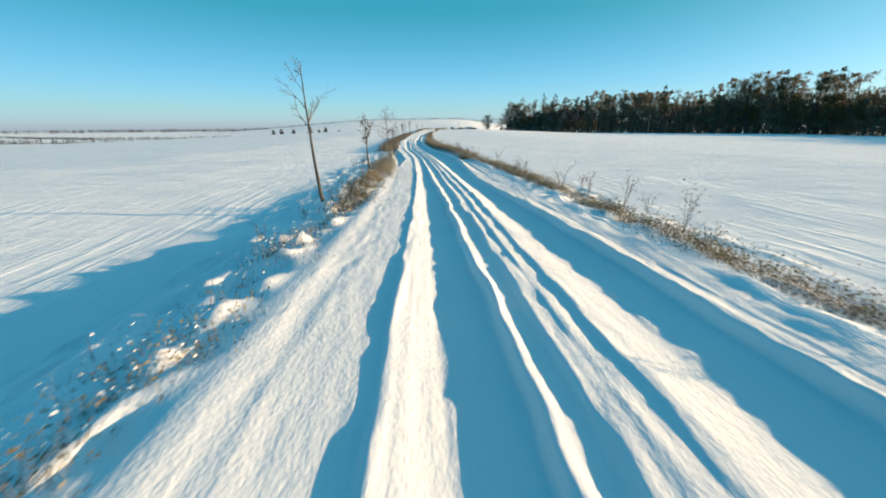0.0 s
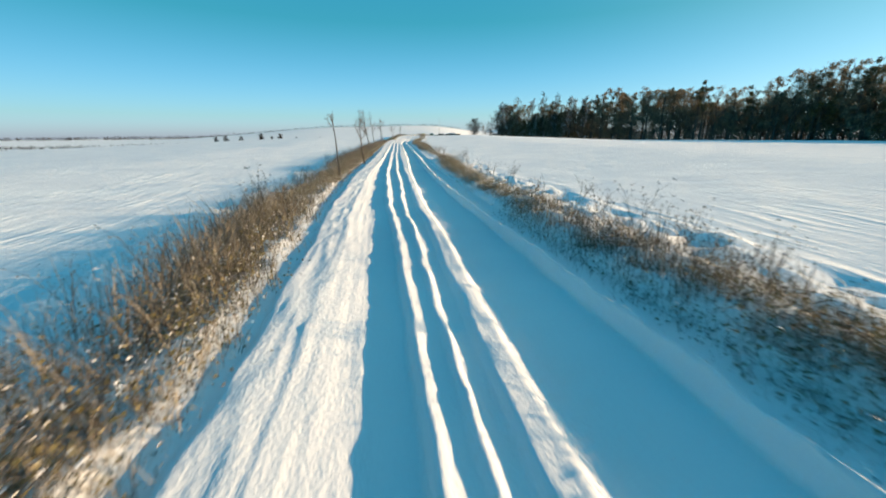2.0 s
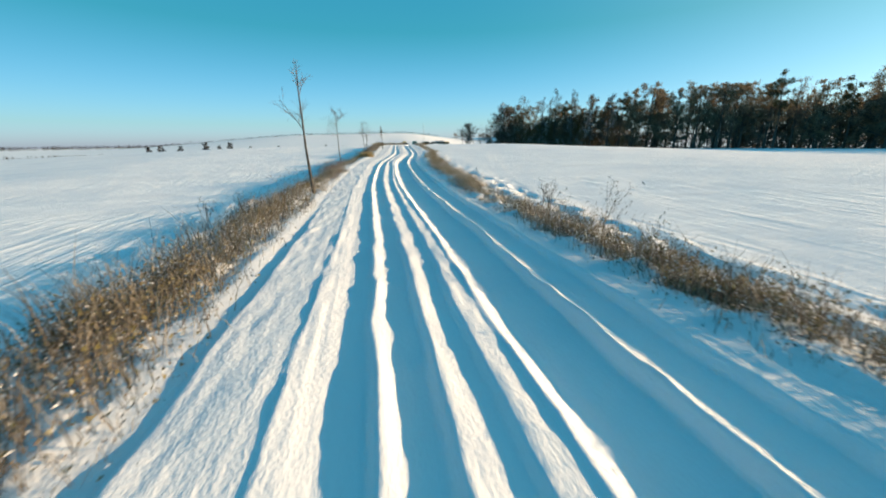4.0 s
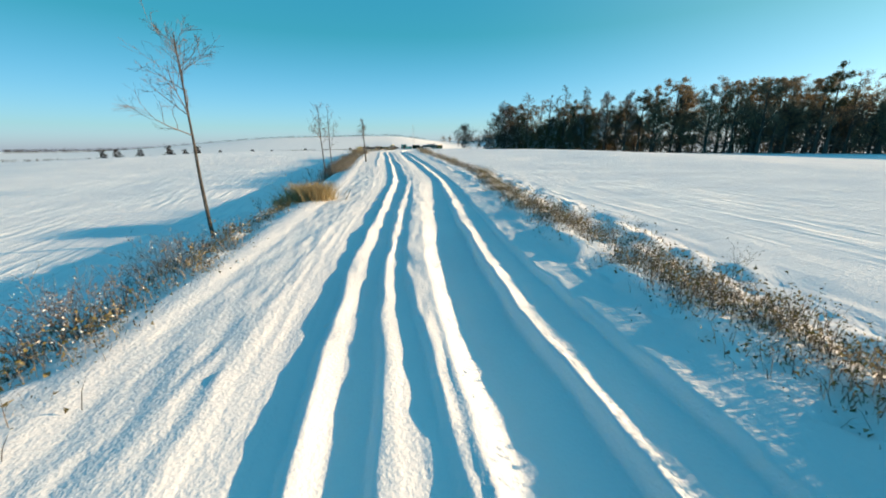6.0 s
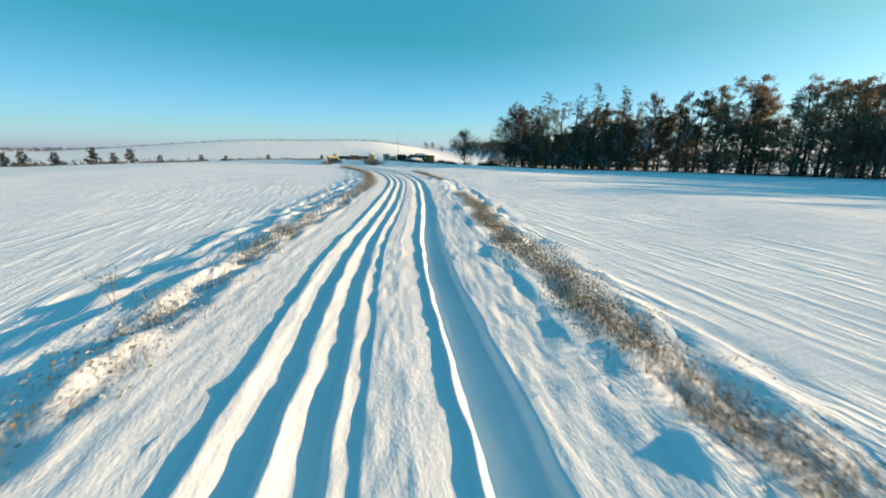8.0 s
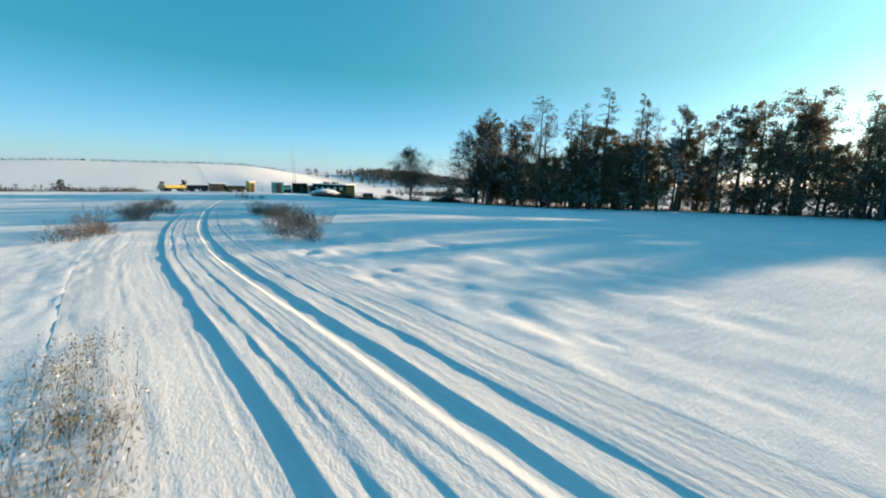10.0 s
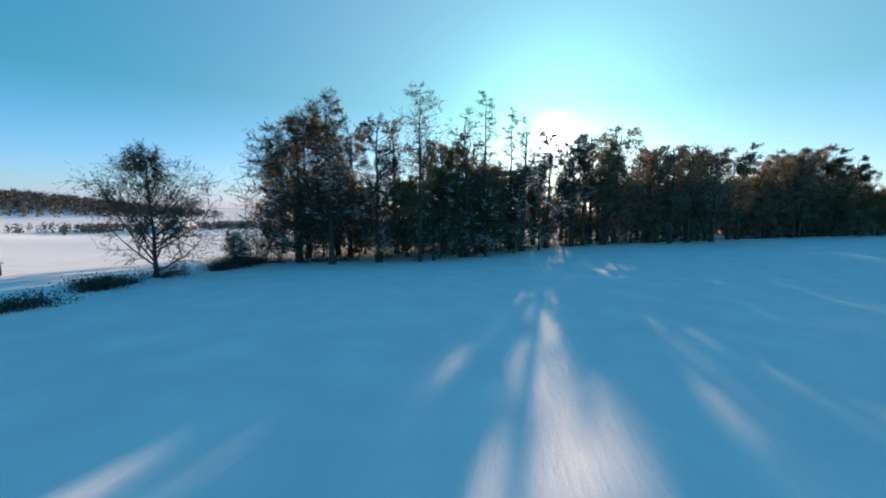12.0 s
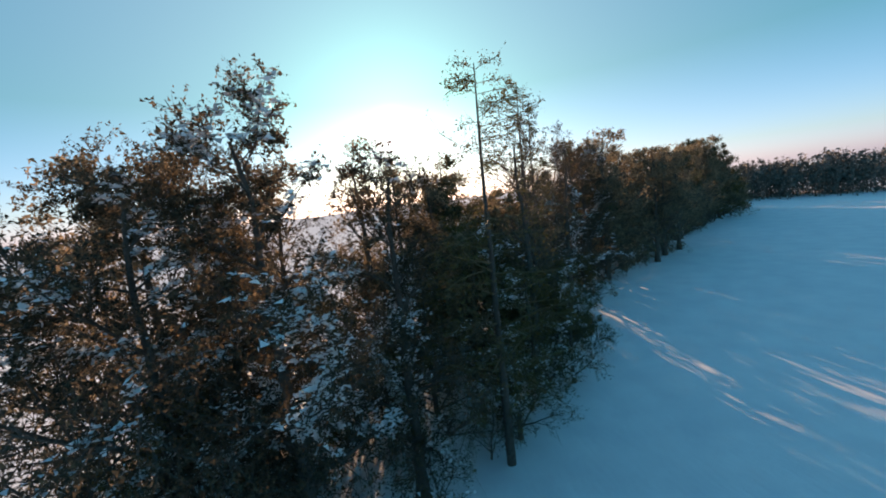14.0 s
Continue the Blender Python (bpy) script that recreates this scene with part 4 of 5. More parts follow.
OAK = "tall oak holding withered brown leaves and snow"
kinds = {
    "oak": broadleaf("oak_tree", 101, 17.0, 0.08, 0.46, OAK_LEAF, 20, 3, OAK, limbs=30, twigs=13, shoots2=11, leaf=0.066, single=True, up=0.0),
    "oak2": broadleaf("oak_tree", 102, 19.0, 0.18, 0.29, OAK_LEAF, 10, 3, OAK, limbs=23, twigs=10, shoots2=8, leaf=0.078, single=True, angle=54),
    "ash": broadleaf("bare_tree", 103, 19.5, 0.32, 0.26, OAK_LEAF, 2, 1, "tall thin bare tree at the wood's edge", limbs=16, twigs=10, shoots2=8, angle=40, leaf=0.07),
    "olive": broadleaf("leafy_tree", 104, 13.0, 0.06, 0.33, OLIVE_LEAF, 11, 2, "tree with olive and yellow withered leaves", limbs=22, twigs=9, leaf=0.072, single=True),
    "larch": conifer("larch_tree", 106, 22.5, 0.22, 5.6, 5, "tall bare larch with level golden branches", whorls=24),
    "spruce": conifer("spruce_tree", 107, 22.5, 0.12, 3.2, 6, "narrow dark spruce in the wood", gold=False, droop=-0.05, whorls=20),
    "thicket": broadleaf("shrub", 108, 6.5, 0.05, 0.45, OLIVE_LEAF, 5, 1, "dark tangled shrub under the trees", limbs=20, radius=0.06, twigs=9, leaf=0.055, single=True),
    "thicket_far": broadleaf("shrub", 109, 6.5, 0.05, 0.45, OLIVE_LEAF, 6, 0, "dark tangled shrub inside the wood", limbs=14, radius=0.06, twigs=4, leaf=0.13, shoots2=6),
    # leaves of oak_far, olive_far and ash_far are paled to stand for haze
    "oak_far": broadleaf("oak_tree", 111, 20.0, 0.18, 0.32, HAZED_LEAF, 7, 0, "tall oak holding withered brown leaves", limbs=19, twigs=8, leaf=0.15, shoots2=6),
    "olive_far": broadleaf("leafy_tree", 112, 14.0, 0.05, 0.36, HAZED_LEAF, 10, 0, "dark bushy tree inside the wood", limbs=20, twigs=6, leaf=0.17, shoots2=6),
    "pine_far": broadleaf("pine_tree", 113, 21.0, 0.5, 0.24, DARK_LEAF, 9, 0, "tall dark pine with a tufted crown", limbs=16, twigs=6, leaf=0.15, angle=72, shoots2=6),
    "ash_far": broadleaf("bare_tree", 114, 20.0, 0.35, 0.26, HAZED_LEAF, 2, 0, "tall thin bare tree inside the wood", limbs=16, twigs=9, leaf=0.12, angle=45),
}
used = set()


def plant(kind, x, y, turn, scale=1.0, tilt=0.0):
    src = kinds[kind]
    if kind not in used:
        used.add(kind)
        return put(src, x, y, turn, scale, tilt)
    ob = copy_thing(src, Matrix.Identity(4))
    return put(ob, x, y, turn, scale, tilt)


# the near corner of the wood: kind, place, turn and size
CORNER_TREES = [
    ("oak", 62.1, 277.1, 0.3, 1.06), ("oak2", 61.2, 271.8, 1.2, 1.02), ("oak2", 65.4, 267.4, 3.6, 0.95), ("larch", 66.6, 262.0, 0.5, 0.965), ("ash", 73.6, 256.8, 4.1, 1.02),
    ("spruce", 78.5, 254.8, 1.0, 0.99), ("spruce", 85.0, 251.0, 2.0, 0.95), ("ash", 83.0, 248.8, 0.2, 0.98), ("oak2", 89.5, 244.5, 5.0, 1.0), ("oak2", 94.5, 239.5, 2.4, 0.98),
    ("pine_far", 98.0, 237.0, 0.9, 0.95), ("ash", 70.5, 274.0, 1.0, 0.9), ("oak_far", 102.0, 235.0, 3.0, 1.08), ("oak_far", 105.0, 229.5, 0.4, 1.12), ("ash_far", 108.0, 229.0, 2.0, 1.0),
    ("pine_far", 110.0, 232.0, 5.0, 0.95),
]
CORNER_BUSHY = [
    ("olive", 72.0, 265.5, 2.0, 0.85), ("olive", 72.5, 257.6, 1.1, 0.8), ("olive", 75.6, 254.2, 2.9, 0.75), ("olive", 79.0, 258.5, 3.0, 0.85), ("olive", 86.5, 250.5, 1.0, 0.9),
    ("olive", 62.0, 276.5, 2.5, 0.75), ("olive", 76.5, 261.0, 4.4, 1.0), ("olive_far", 83.0, 259.5, 0.6, 0.95), ("olive_far", 90.0, 256.0, 2.2, 1.0), ("olive_far", 95.0, 251.0, 3.1, 1.0),
    ("olive", 75.5, 255.6, 0.7, 0.6), ("olive", 84.5, 246.0, 5.7, 0.6), ("olive", 69.0, 273.0, 5.0, 0.9), ("olive", 68.6, 260.6, 1.9, 0.62), ("olive", 73.6, 254.0, 4.6, 0.6),
    ("olive_far", 100.0, 233.0, 1.0, 0.9), ("olive_far", 106.0, 226.0, 5.0, 0.9),
]
CORNER_THICKETS = [
    ("thicket", 65.5, 275.0, 0.0, 1.0), ("thicket", 70.5, 269.0, 2.0, 0.9), ("thicket", 56.5, 281.5, 3.0, 0.5), ("thicket", 59.5, 284.0, 1.9, 0.6), ("thicket", 63.0, 282.5, 4.9, 0.75),
    ("thicket", 66.5, 283.0, 0.9, 0.8), ("thicket", 62.5, 287.0, 2.9, 0.6), ("thicket", 69.0, 279.0, 5.2, 0.9), ("thicket", 56.5, 279.5, 1.0, 0.6), ("thicket", 61.5, 279.5, 2.0, 0.7),
    ("thicket", 64.8, 266.6, 1.5, 0.75), ("thicket", 67.4, 263.0, 3.5, 0.75), ("thicket", 70.4, 260.0, 0.5, 0.75), ("thicket", 73.0, 257.4, 2.2, 0.7), ("thicket", 80.0, 251.0, 2.8, 0.6),
    ("thicket", 75.5, 264.0, 4.0, 0.9), ("thicket", 78.5, 257.0, 5.0, 0.7), ("thicket", 77.0, 250.0, 3.3, 0.6),
]
for kind, x, y, turn, s in CORNER_TREES + CORNER_BUSHY + CORNER_THICKETS:
    plant(kind, x + 2.0, y + 1.0, turn, s * (1.05 if x < 76 else 1.12))
# bushy trees behind the near corner
for x, y, s in ((72, 279, 0.75), (76, 274, 0.8), (80, 269, 0.85), (84, 265, 0.85), (89, 262, 0.9), (75, 283, 0.75), (82, 276, 0.85), (87, 271, 0.9), (94, 264, 0.95), (84, 254, 0.9), (80, 262, 1.0), (88, 257, 1.1), (93, 255, 1.15), (100, 250, 1.15), (101, 241, 1.0)):
    plant("olive_far", x, y, float(x * 1.7 % 6), s)
# undergrowth behind the near corner
rng = np.random.default_rng(57)
for k in range(22):
    f = (k + 0.5) / 22
    d = rng.uniform(1.5, 9)
    plant("thicket_far" if k % 3 else "thicket", 66 + 40 * f + 0.7 * d, 273 - 41 * f + 0.7 * d, float(rng.uniform(0, 6)), float(rng.uniform(0.6, 1.05)))
# along the edge and behind it
rng = np.random.default_rng(55)
edge = [np.array([56.0, 275.0]), np.array([106.0, 226.0]), np.array([158.0, 152.0]), np.array([178.0, 120.0])]
for k in range(82):
    f = (k + rng.uniform(0, 1)) / 82
    seg = [0.36, 0.85, 1.0]
    j = 0 if f < 0.36 else (1 if f < 0.85 else 2)
    a = (f - ([0] + seg)[j]) / (seg[j] - ([0] + seg)[j])
    p = edge[j] * (1 - a) + edge[j + 1] * a
    deep = rng.uniform(0.3, 22.0) if f > 0.3 else rng.uniform(9.0, 24.0)
    p = p + np.array([0.773, 0.635]) * deep
    if deep < 4 and rng.random() < 0.5:
        kind = "olive_far"
    else:
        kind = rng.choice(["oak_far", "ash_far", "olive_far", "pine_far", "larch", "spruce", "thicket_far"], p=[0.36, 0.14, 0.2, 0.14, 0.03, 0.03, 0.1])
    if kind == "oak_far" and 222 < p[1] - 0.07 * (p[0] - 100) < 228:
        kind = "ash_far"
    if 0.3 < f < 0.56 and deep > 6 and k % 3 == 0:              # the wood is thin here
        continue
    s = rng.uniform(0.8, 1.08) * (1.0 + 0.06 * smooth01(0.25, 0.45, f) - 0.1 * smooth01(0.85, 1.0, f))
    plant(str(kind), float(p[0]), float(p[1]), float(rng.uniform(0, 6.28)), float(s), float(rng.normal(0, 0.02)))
# tall trees in the middle of the edge
rng = np.random.default_rng(56)
for k in range(12):
    f = (k + 0.5) / 12
    d = rng.uniform(3, 11)
    if f < 0.5 and k % 2:
        continue
    plant(str(rng.choice(["oak_far", "oak_far", "ash_far", "pine_far"])), 104 + 44 * f + 0.773 * d, 229 - 62 * f + 0.635 * d, float(rng.uniform(0, 6)), float(rng.uniform(1.05, 1.2) - 0.32 * smooth01(0.3, 0.6, f)))
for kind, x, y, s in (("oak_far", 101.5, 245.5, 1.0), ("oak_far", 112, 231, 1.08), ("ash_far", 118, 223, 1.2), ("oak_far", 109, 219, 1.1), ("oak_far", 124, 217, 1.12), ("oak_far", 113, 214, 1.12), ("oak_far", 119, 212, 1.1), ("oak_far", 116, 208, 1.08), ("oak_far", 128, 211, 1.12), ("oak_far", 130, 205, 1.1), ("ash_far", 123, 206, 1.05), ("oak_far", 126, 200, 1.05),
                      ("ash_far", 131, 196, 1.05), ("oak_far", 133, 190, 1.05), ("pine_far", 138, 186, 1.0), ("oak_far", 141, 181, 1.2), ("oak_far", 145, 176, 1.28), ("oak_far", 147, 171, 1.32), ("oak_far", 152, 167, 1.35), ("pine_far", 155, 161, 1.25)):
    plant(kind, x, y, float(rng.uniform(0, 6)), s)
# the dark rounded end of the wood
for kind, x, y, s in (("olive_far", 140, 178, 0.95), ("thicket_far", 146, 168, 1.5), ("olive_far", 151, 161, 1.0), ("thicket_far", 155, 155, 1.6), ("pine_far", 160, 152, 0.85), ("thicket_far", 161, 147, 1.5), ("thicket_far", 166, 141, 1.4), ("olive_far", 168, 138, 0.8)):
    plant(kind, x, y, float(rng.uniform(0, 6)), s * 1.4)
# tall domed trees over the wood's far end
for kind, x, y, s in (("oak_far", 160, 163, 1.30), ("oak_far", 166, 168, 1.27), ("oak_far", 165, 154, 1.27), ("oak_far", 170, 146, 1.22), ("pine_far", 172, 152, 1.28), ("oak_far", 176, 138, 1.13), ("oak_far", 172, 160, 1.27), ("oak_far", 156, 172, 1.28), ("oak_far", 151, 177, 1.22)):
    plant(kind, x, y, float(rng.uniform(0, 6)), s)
# the lone tree on the field boundary
lone = broadleaf("lone_tree", 120, 10.8, 0.10, 0.62, OAK_LEAF, 9, 0, "lone bare round-crowned tree on the field boundary", limbs=30, twigs=9, shoots2=9, leaf=0.06, angle=55, up=0.09)
put(lone, 48.6, 282.4, 0.5, 0.98)


def hedge_run(points, seed, height, density, label, mat=WEED):
    """A low dark hedge of twigs along a line, one piece of growth that nobody could count."""
    rng = np.random.default_rng(seed)
    out = []
    for (x0, y0), (x1, y1) in zip(points[:-1], points[1:]):
        n = int(math.hypot(x1 - x0, y1 - y0) * density)
        f = rng.uniform(0, 1, n)
        out.append(np.stack([x0 + (x1 - x0) * f, y0 + (y1 - y0) * f], axis=1) + rng.normal(0, 0.7, (n, 2)))
    xy = np.concatenate(out)
    xy = xy[vnoise(xy[:, 0] / 2.6 + seed, xy[:, 1] / 2.6) > -0.25]
    b = np.concatenate([xy, (ground_height(xy[:, 0], xy[:, 1]) - 0.05)[:, None]], axis=1)
    h = height * rng.uniform(0.3, 1.1, len(b)) * (0.7 + 0.5 * vnoise(xy[:, 0] / 3, xy[:, 1] / 3))
    v, q, t = blades(rng, b, np.maximum(h, 0.1), 0.011, 0.9, rng.normal(0, 0.4, (len(b), 3)) * np.array([1, 1, 0]))
    c = np.repeat(b + np.array([0, 0, 0.5]) * np.maximum(h, 0.1)[:, None], 5, axis=0) + rng.normal(0, 1, (len(b) * 5, 3)) * np.array([0.3, 0.3, 0.22]) * height
    lv, lt = leaf_quads(rng, c, 0.08, single=True)
    tagged(mesh_object("hedge", np.concatenate([v, lv]), [q, t, lt + len(v)], mat), label, "hedge", kind="stuff")


hedge_run([(48.5, 282.8), (54.5, 281.0), (60.5, 282.5), (63.5, 280.0)], 5, 1.75, 190, "low dark scrub along the field boundary")
hedge_run([(29, 287), (32, 282), (35.5, 277.6), (39.5, 278.6), (43.5, 281.2), (48.5, 282.3)], 7, 1.35, 190, "dark snowy scrub by the lone tree")
hedge_run([(62, 278.5), (80, 260), (107, 229), (158, 154), (170, 135)], 6, 1.1, 30, "dark undergrowth along the edge of the wood")

# far row of field trees and far woods
far_tree = broadleaf("field_tree", 130, 9.0, 0.2, 0.42, FAR_HEDGE, 6, 0, "distant dark round field tree in the snow", limbs=14, twigs=4, leaf=0.22)
far_tree["group"] = "distant field trees"
spots = [(-107.5, 385), (-143, 387), (-134.5, 385), (-124, 386), (-98.5, 384), (-93.5, 387), (-80, 385), (-60.5, 384), (-50, 386), (-1, 384), (6, 388), (-31, 400)]
for i, (x, y) in enumerate(spots):
    s = float(rng.uniform(0.75, 1.0)) * (1.0 if x < -90 else 0.65) * (1.25 if i == 0 else 1.0)
    if i == 0:
        put(far_tree, x, y, 0, s)
    else:
        put(copy_thing(far_tree, Matrix.Identity(4)), x, y, float(rng.uniform(0, 6)), s)


def far_wood(points, seed, height, depth, count, label, fill=20, leaf=0.085, mat=None):
    """A far wood: many trunks and tufted crowns in one piece of growth."""
    rng = np.random.default_rng(seed)
    pts = np.array(points, dtype=float)
    seg = np.linalg.norm(np.diff(pts, axis=0), axis=1)
    cum = np.concatenate([[0], np.cumsum(seg)])
    f = rng.uniform(0, cum[-1], count)
    x, y = np.interp(f, cum, pts[:, 0]) + rng.normal(0, depth, count), np.interp(f, cum, pts[:, 1]) + rng.normal(0, depth, count)
    z = ground_height(x, y)
    h = height * rng.uniform(0.75, 1.1, count)
    P = np.stack([np.stack([x, y, z - 0.3], 1), np.stack([x, y, z + h * 0.5], 1), np.stack([x + rng.normal(0, 0.3, count), y, z + h], 1)], axis=1)
    R = np.tile(np.array([0.13, 0.1, 0.03]), (count, 1)) * height / 16
    v, q = tubes(P, R, 3)
    P1, R1 = shoots(rng, P, R, 6, 0.3, 0.98, 45, height * 0.22, 2, 0.1, 0.1, 0.5)
    v1, q1 = tubes(P1, np.maximum(R1, 0.03), 3)
    v, q = joined([(v, q), (v1, q1)])
    c = along_points(rng, P1, 5, height * 0.03)
    lv, lt = leaf_quads(rng, c, height * 0.05, single=True)
    crown = rng.normal(0, 1, (count, fill, 3))
    crown *= np.array([0.17, 0.17, 0.0]) * height
    crown[:, :, 2] = rng.uniform(0.03, 0.85, (count, fill)) * h[:, None]
    crown += np.stack([x, y, z], 1)[:, None]
    bv, bt = leaf_quads(rng, crown.reshape(-1, 3), height * leaf, single=True)
    lv, lt = np.concatenate([lv, bv]), np.concatenate([lt, bt + len(lv)])
    vv = np.concatenate([v, lv])
    tagged(mesh_object("far_woodland", vv, [q, lt + len(v)], mat or FAR_HEDGE), label, "woodland", kind="stuff")


far_wood([(300, 110), (235, 95), (190, 70), (168, 52)], 8, 16, 12, 560, "long grey-brown wood beyond the snowy field", 70, 0.036, HAZED_WOOD)
# hill and valley trees get their haze from the paler wood colour
far_wood([(290, 855), (400, 830), (500, 780)], 9, 12, 45, 800, "grey wooded hill on the horizon", 34, 0.12, HAZED_WOOD)
far_wood([(190, 545), (240, 522), (290, 490), (400, 400)], 10, 6, 14, 380, "grey-brown tree line along the valley", 34, 0.12, HAZED_WOOD)
far_wood([(-420, 870), (-240, 890), (-60, 900), (140, 890)], 11, 3.6, 7, 520, "thin dark tree line along the snowy hilltop")
far_wood([(-900, 620), (-600, 600), (-400, 500), (-240, 440), (-100, 412), (-10, 400)], 12, 2.4, 2.0, 1500, "low dark hedgerow across the far fields")
far_wood([(-1900, 900), (-1300, 1150), (-800, 1250), (-420, 1150), (-330, 1000)], 15, 9, 40, 900, "grey-blue woods along the far horizon")
far_wood([(106, 242), (116, 230), (140, 195), (164, 160), (178, 132)], 14, 5.0, 5.0, 200, "dark undergrowth of bushes inside the wood", mat=HAZED_WOOD)
far_wood([(-420, 300), (-260, 345), (-150, 372), (-60, 398)], 15, 2.0, 1.5, 200, "low dark hedgerow between the snowy fields")
far_wood([(-700, 560), (-450, 545), (-250, 515), (-40, 470)], 16, 3.0, 3.0, 260, "dark bushy hedgerow on the far slope")
far_wood([(142, 228), (156, 200), (172, 176), (190, 150), (200, 120)], 18, 15.0, 6.0, 260, "dark dense trees in the depth of the wood", 60, 0.04, HAZED_WOOD)
far_wood([(-330, -60), (-325, 130), (-300, 300), (-220, 390), (-120, 425)], 17, 3.6, 2.5, 420, "dark bushy hedgerow along the foot of the field")


# ---- the farmyard at the end of the track ----
def long_hut(x, y, turn):
    root = thing("long_hut", x, y, "long low dark green hut with white windows", "hut")
    root.rotation_euler = (0, 0, turn)
    part("body", box(-6, 6, -1.6, 1.6, -0.3, 2.7, 0.04), HUT_GREEN, root)
    part("roof", box(-6.3, 6.3, -1.9, 1.9, 2.7, 2.95, 0.06), SNOW_LOAD, root, "flat roof covered with snow")
    for i in range(5):
        w = part("window", box(-5 + i * 2.2, -3.9 + i * 2.2, -1.66, -1.6, 1.3, 2.1, 0.01), GLASS, root)
    for i in range(2):
        part("skylight", box(-3 + i * 3.2, -1.6 + i * 3.2, -0.9, 0.5, 2.95, 3.35, 0.05), DARK_MACHINE, root, "raised dark skylight")
    part("door", box(4.7, 5.6, -1.66, -1.6, -0.2, 1.9, 0.01), DARK_MACHINE, root)
    return root


long_hut(39.2, 307.5, radians(-63.4))


def shed(x, y, turn, w, d, h, mat, label, name="shed"):
    root = thing(name, x, y, label, "shed")
    root.rotation_euler = (0, 0, turn)
    part("body", box(-w / 2, w / 2, -d / 2, d / 2, -0.3, h, 0.03), mat, root)
    part("roof", box(-w / 2 - 0.2, w / 2 + 0.2, -d / 2 - 0.2, d / 2 + 0.2, h, h + 0.18, 0.05), SNOW_LOAD, root, "snow on the flat roof")
    part("door", box(-0.5, 0.5, -d / 2 - 0.05, -d / 2, -0.1, min(h - 0.2, 2.0), 0.01), DARK_MACHINE, root)
    return root


shed(32.0, 313.5, 0.1, 3.0, 3.0, 2.6, HUT_GREEN, "small dark shed in the farmyard")
shed(35.6, 316, -0.1, 5.0, 3.0, 2.2, PALE_WALL, "long pale shed with a snowy roof")
shed(24.0, 300.3, 0.0, 2.2, 2.2, 2.4, TEAL, "teal metal container on the snow", "container")
shed(13.0, 314, 0.2, 3.0, 2.4, 1.8, DARK_MACHINE, "dark low trailer in the farmyard", "trailer")
shed(19.2, 306, 0.4, 1.3, 1.5, 2.3, YELLOW, "yellow machine cabin in the farmyard", "machine_cabin")
shed(44.5, 297, -0.3, 2.4, 1.6, 1.0, HUT_GREEN, "small dark green trailer by the hedge", "trailer")
shed(28.0, 316, 0.2, 4.0, 2.4, 1.8, DARK_MACHINE, "dark open shed in the farmyard")


def farm_trailer(x, y, turn, mat, label):
    """An open trailer: a box on a chassis with four wheels and a drawbar, snow lying in it."""
    root = thing("farm_trailer", x, y, label, "trailer", "trailers in the farmyard")
    root.rotation_euler = (0, 0, turn)
    part("chassis", box(-1.9, 1.9, -0.5, 0.5, 0.5, 0.68, 0.02), DARK_MACHINE, root)
    part("floor", box(-2.0, 2.0, -1.0, 1.0, 0.68, 0.78, 0.02), DARK_MACHINE, root)
    for y0, y1 in ((-1.0, -0.92), (0.92, 1.0)):
        part("side_board", box(-2.0, 2.0, y0, y1, 0.78, 1.4, 0.02), mat, root)
    for x0, x1 in ((-2.0, -1.92), (1.92, 2.0)):
        part("end_board", box(x0, x1, -0.91, 0.91, 0.78, 1.4, 0.02), mat, root)
    part("snow_load", box(-1.9, 1.9, -0.9, 0.9, 0.79, 1.25, 0.2), SNOW_LOAD, root, "snow lying in the trailer")
    part("drawbar", box(2.0, 3.4, -0.06, 0.06, 0.5, 0.62, 0.02), DARK_MACHINE, root)
    for wx in (-1.2, 1.2):
        for wy in (-0.85, 0.85):
            bm = bmesh.new()
            bmesh.ops.create_cone(bm, cap_ends=True, segments=18, radius1=0.42, radius2=0.42, depth=0.26)
            bmesh.ops.bevel(bm, geom=[e for e in bm.edges if len(e.link_faces) == 2 and any(len(f.verts) > 4 for f in e.link_faces)], offset=0.06, segments=2, affect="EDGES")
            bmesh.ops.rotate(bm, verts=bm.verts, cent=(0, 0, 0), matrix=Matrix.Rotation(math.pi / 2, 3, "X"))
            bmesh.ops.translate(bm, verts=bm.verts, vec=(wx, wy, 0.42))
            part("wheel", bm, DARK_MACHINE, root)
    return root


farm_trailer(15.8, 304.5, 0.3, HUT_GREEN, "dark open farm trailer with snow in it")
farm_trailer(9.0, 308.0, -0.2, DARK_MACHINE, "dark open farm trailer with snow in it")
farm_trailer(26.6, 308.5, 0.15, TEAL, "teal open farm trailer with snow in it")
farm_trailer(4.5, 311.0, 0.4, YELLOW, "yellow open farm trailer with snow in it")


def snow_mound(x, y, w, h):
    rng = np.random.default_rng(3)
    root = thing("snow_mound", x, y, "snow-covered heap in the farmyard", "mound")
    bm = bmesh.new()
    bmesh.ops.create_icosphere(bm, subdivisions=4, radius=1.0)
    for v in bm.verts:
        k = 1 + 0.08 * noise.noise(v.co * 2.5)
        v.co = Vector((v.co.x * w * k, v.co.y * w * 0.5 * k, max(v.co.z, -0.2) * h * k))
    for f in bm.faces:
        f.smooth = True
    part("body", bm, SNOW_LOAD, root)


snow_mound(34.5, 299.5, 3.8, 1.5)


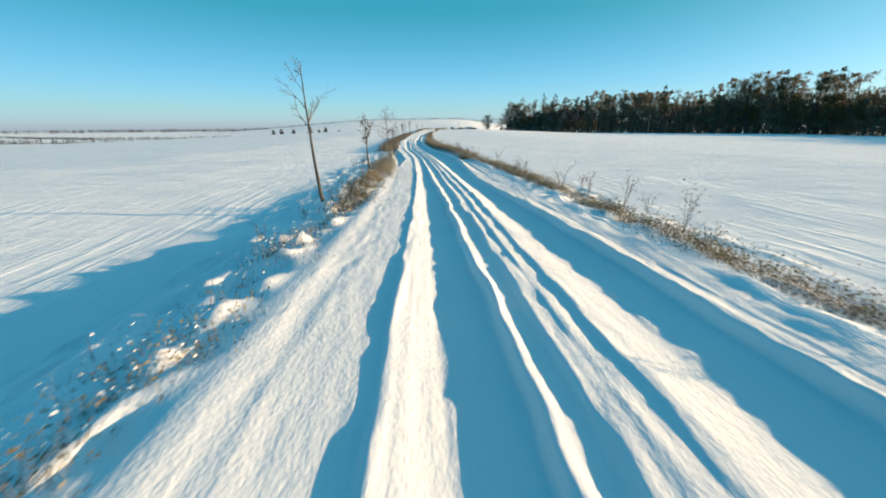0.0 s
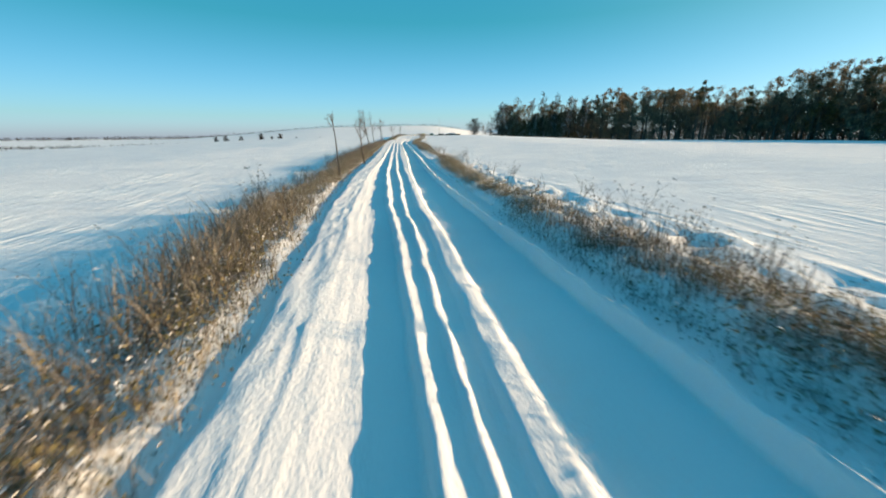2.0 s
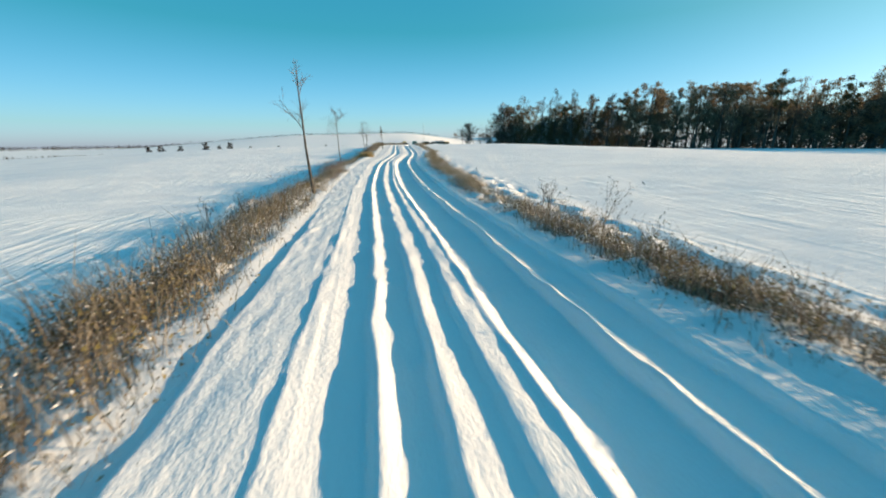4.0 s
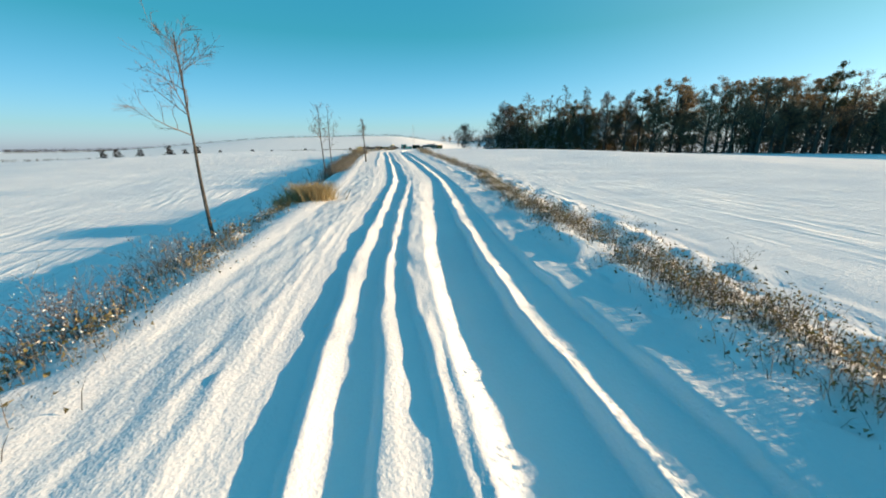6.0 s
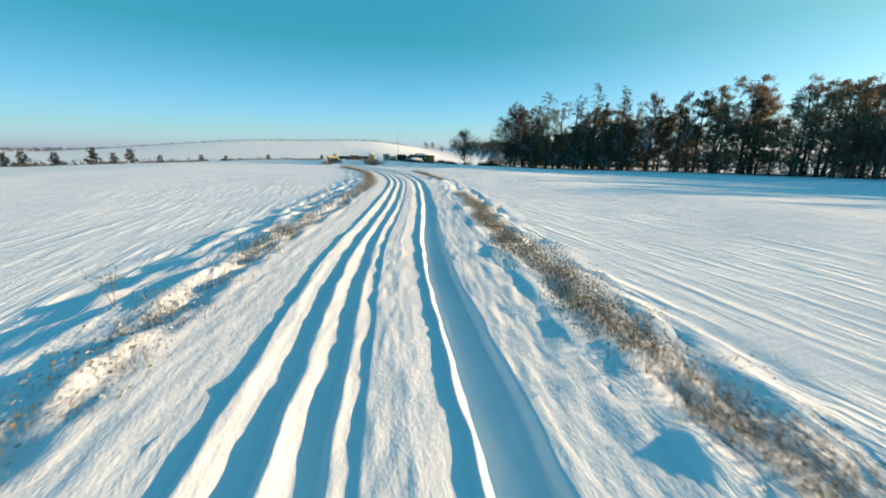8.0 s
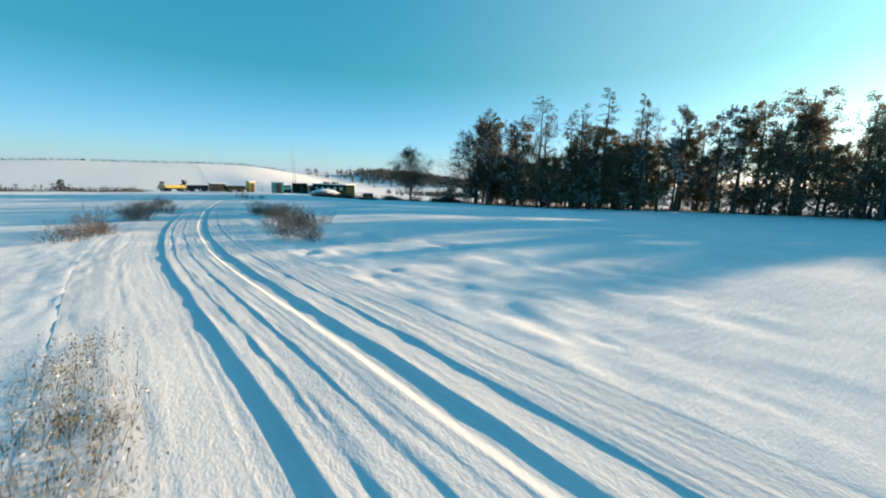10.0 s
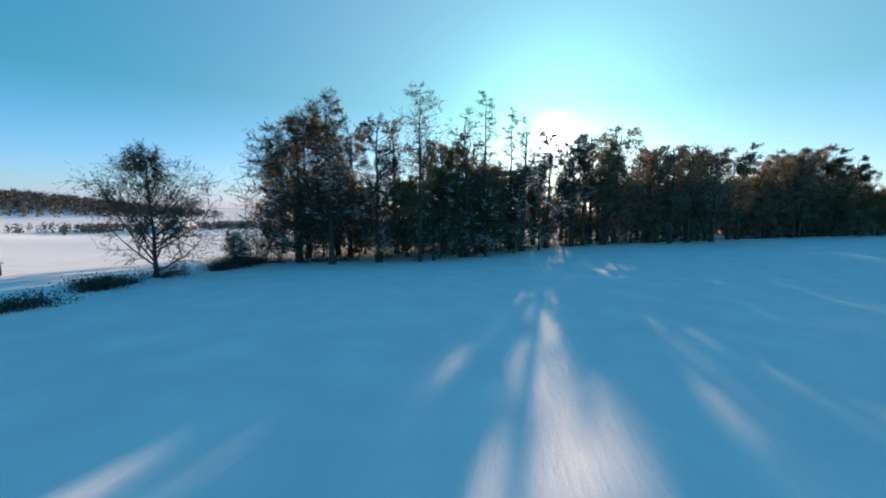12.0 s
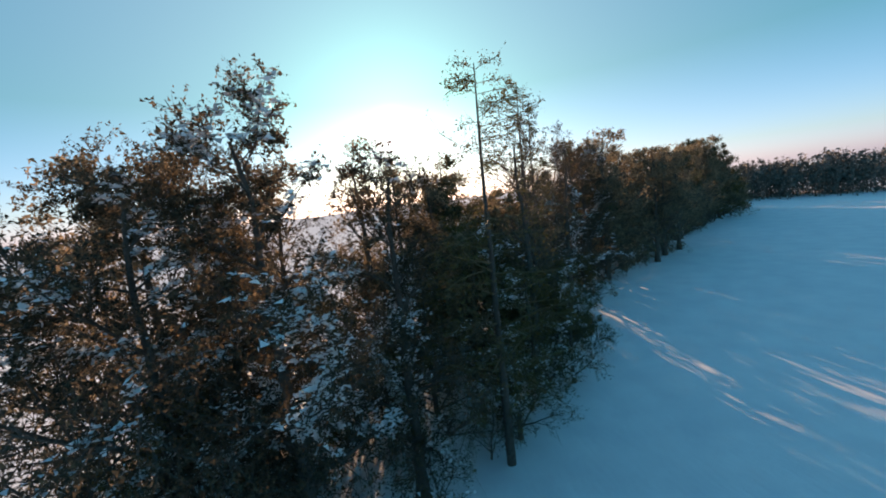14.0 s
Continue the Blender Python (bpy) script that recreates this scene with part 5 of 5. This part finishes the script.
def mast(x, y, h):
    root = thing("mast", x, y, "thin tall steel mast in the farmyard", "mast", "masts")
    P = np.array([[[0, 0, -0.3], [0, 0, h * 0.5], [0, 0, h]]])
    v, f = tubes(P, np.array([[0.07, 0.055, 0.04]]), 6)
    mesh_object("pole", v, [f], STEEL, root)
    part("base_plate", box(-0.2, 0.2, -0.2, 0.2, -0.05, 0.06, 0.01), STEEL, root)


mast(30.6, 314, 12.5)
mast(31.6, 316, 12.0)


def fence_post(x, y):
    root = thing("fence_post", x, y, "weathered thin fence post in the snow", "post", "fence posts")
    P = np.array([[[0, 0, -0.2], [0.01, 0, 0.7], [0.02, 0.01, 1.35]]])
    v, f = tubes(P, np.array([[0.05, 0.048, 0.045]]), 6)
    mesh_object("pole", v, [f], BARK_YOUNG, root)


for i in range(14):
    fence_post(6 + i * 3.1, 303 + 6 * math.sin(i * 0.5) * 0.3 + i * 0.2)
hedge_run([(-330, 312), (-200, 309), (-90, 308), (-30, 306), (0, 305)], 25, 1.0, 60, "thin dark weeds along the field boundary")
hedge_run([(2, 306), (12, 312), (22, 315)], 15, 1.4, 40, "dark scrub round the farmyard")


def far_house(x, y, turn, w):
    root = thing("far_house", x, y, "small white distant house with a snowy gable roof", "house", "houses in the valley")
    root.rotation_euler = (0, 0, turn)
    part("wall", box(-w, w, -3.5, 3.5, -1, 3.6, 0.05), PALE_WALL, root)
    bm = bmesh.new()
    ends = []
    for s in (-w - 0.4, w + 0.4):
        ends.append([bm.verts.new(c) for c in ((s, -4, 3.5), (s, 4, 3.5), (s, 0, 6.6))])
    bm.faces.new(ends[0])
    bm.faces.new(ends[1][::-1])
    for i in range(3):
        j = (i + 1) % 3
        bm.faces.new((ends[0][i], ends[1][i], ends[1][j], ends[0][j]))
    part("roof", bm, SNOW_LOAD, root, "snow-covered gable roof")
    for i in range(3):
        part("window", box(-w * 0.7 + i * w * 0.6, -w * 0.7 + i * w * 0.6 + 1.1, -3.56, -3.5, 1.0, 2.3, 0.01), GLASS, root)


for hx, hy, ht, hw in ((236, 482, 0.4, 4.0), (250, 490, 0.2, 3.2), (226, 492, 0.5, 3.5)):
    far_house(hx, hy, ht, hw)
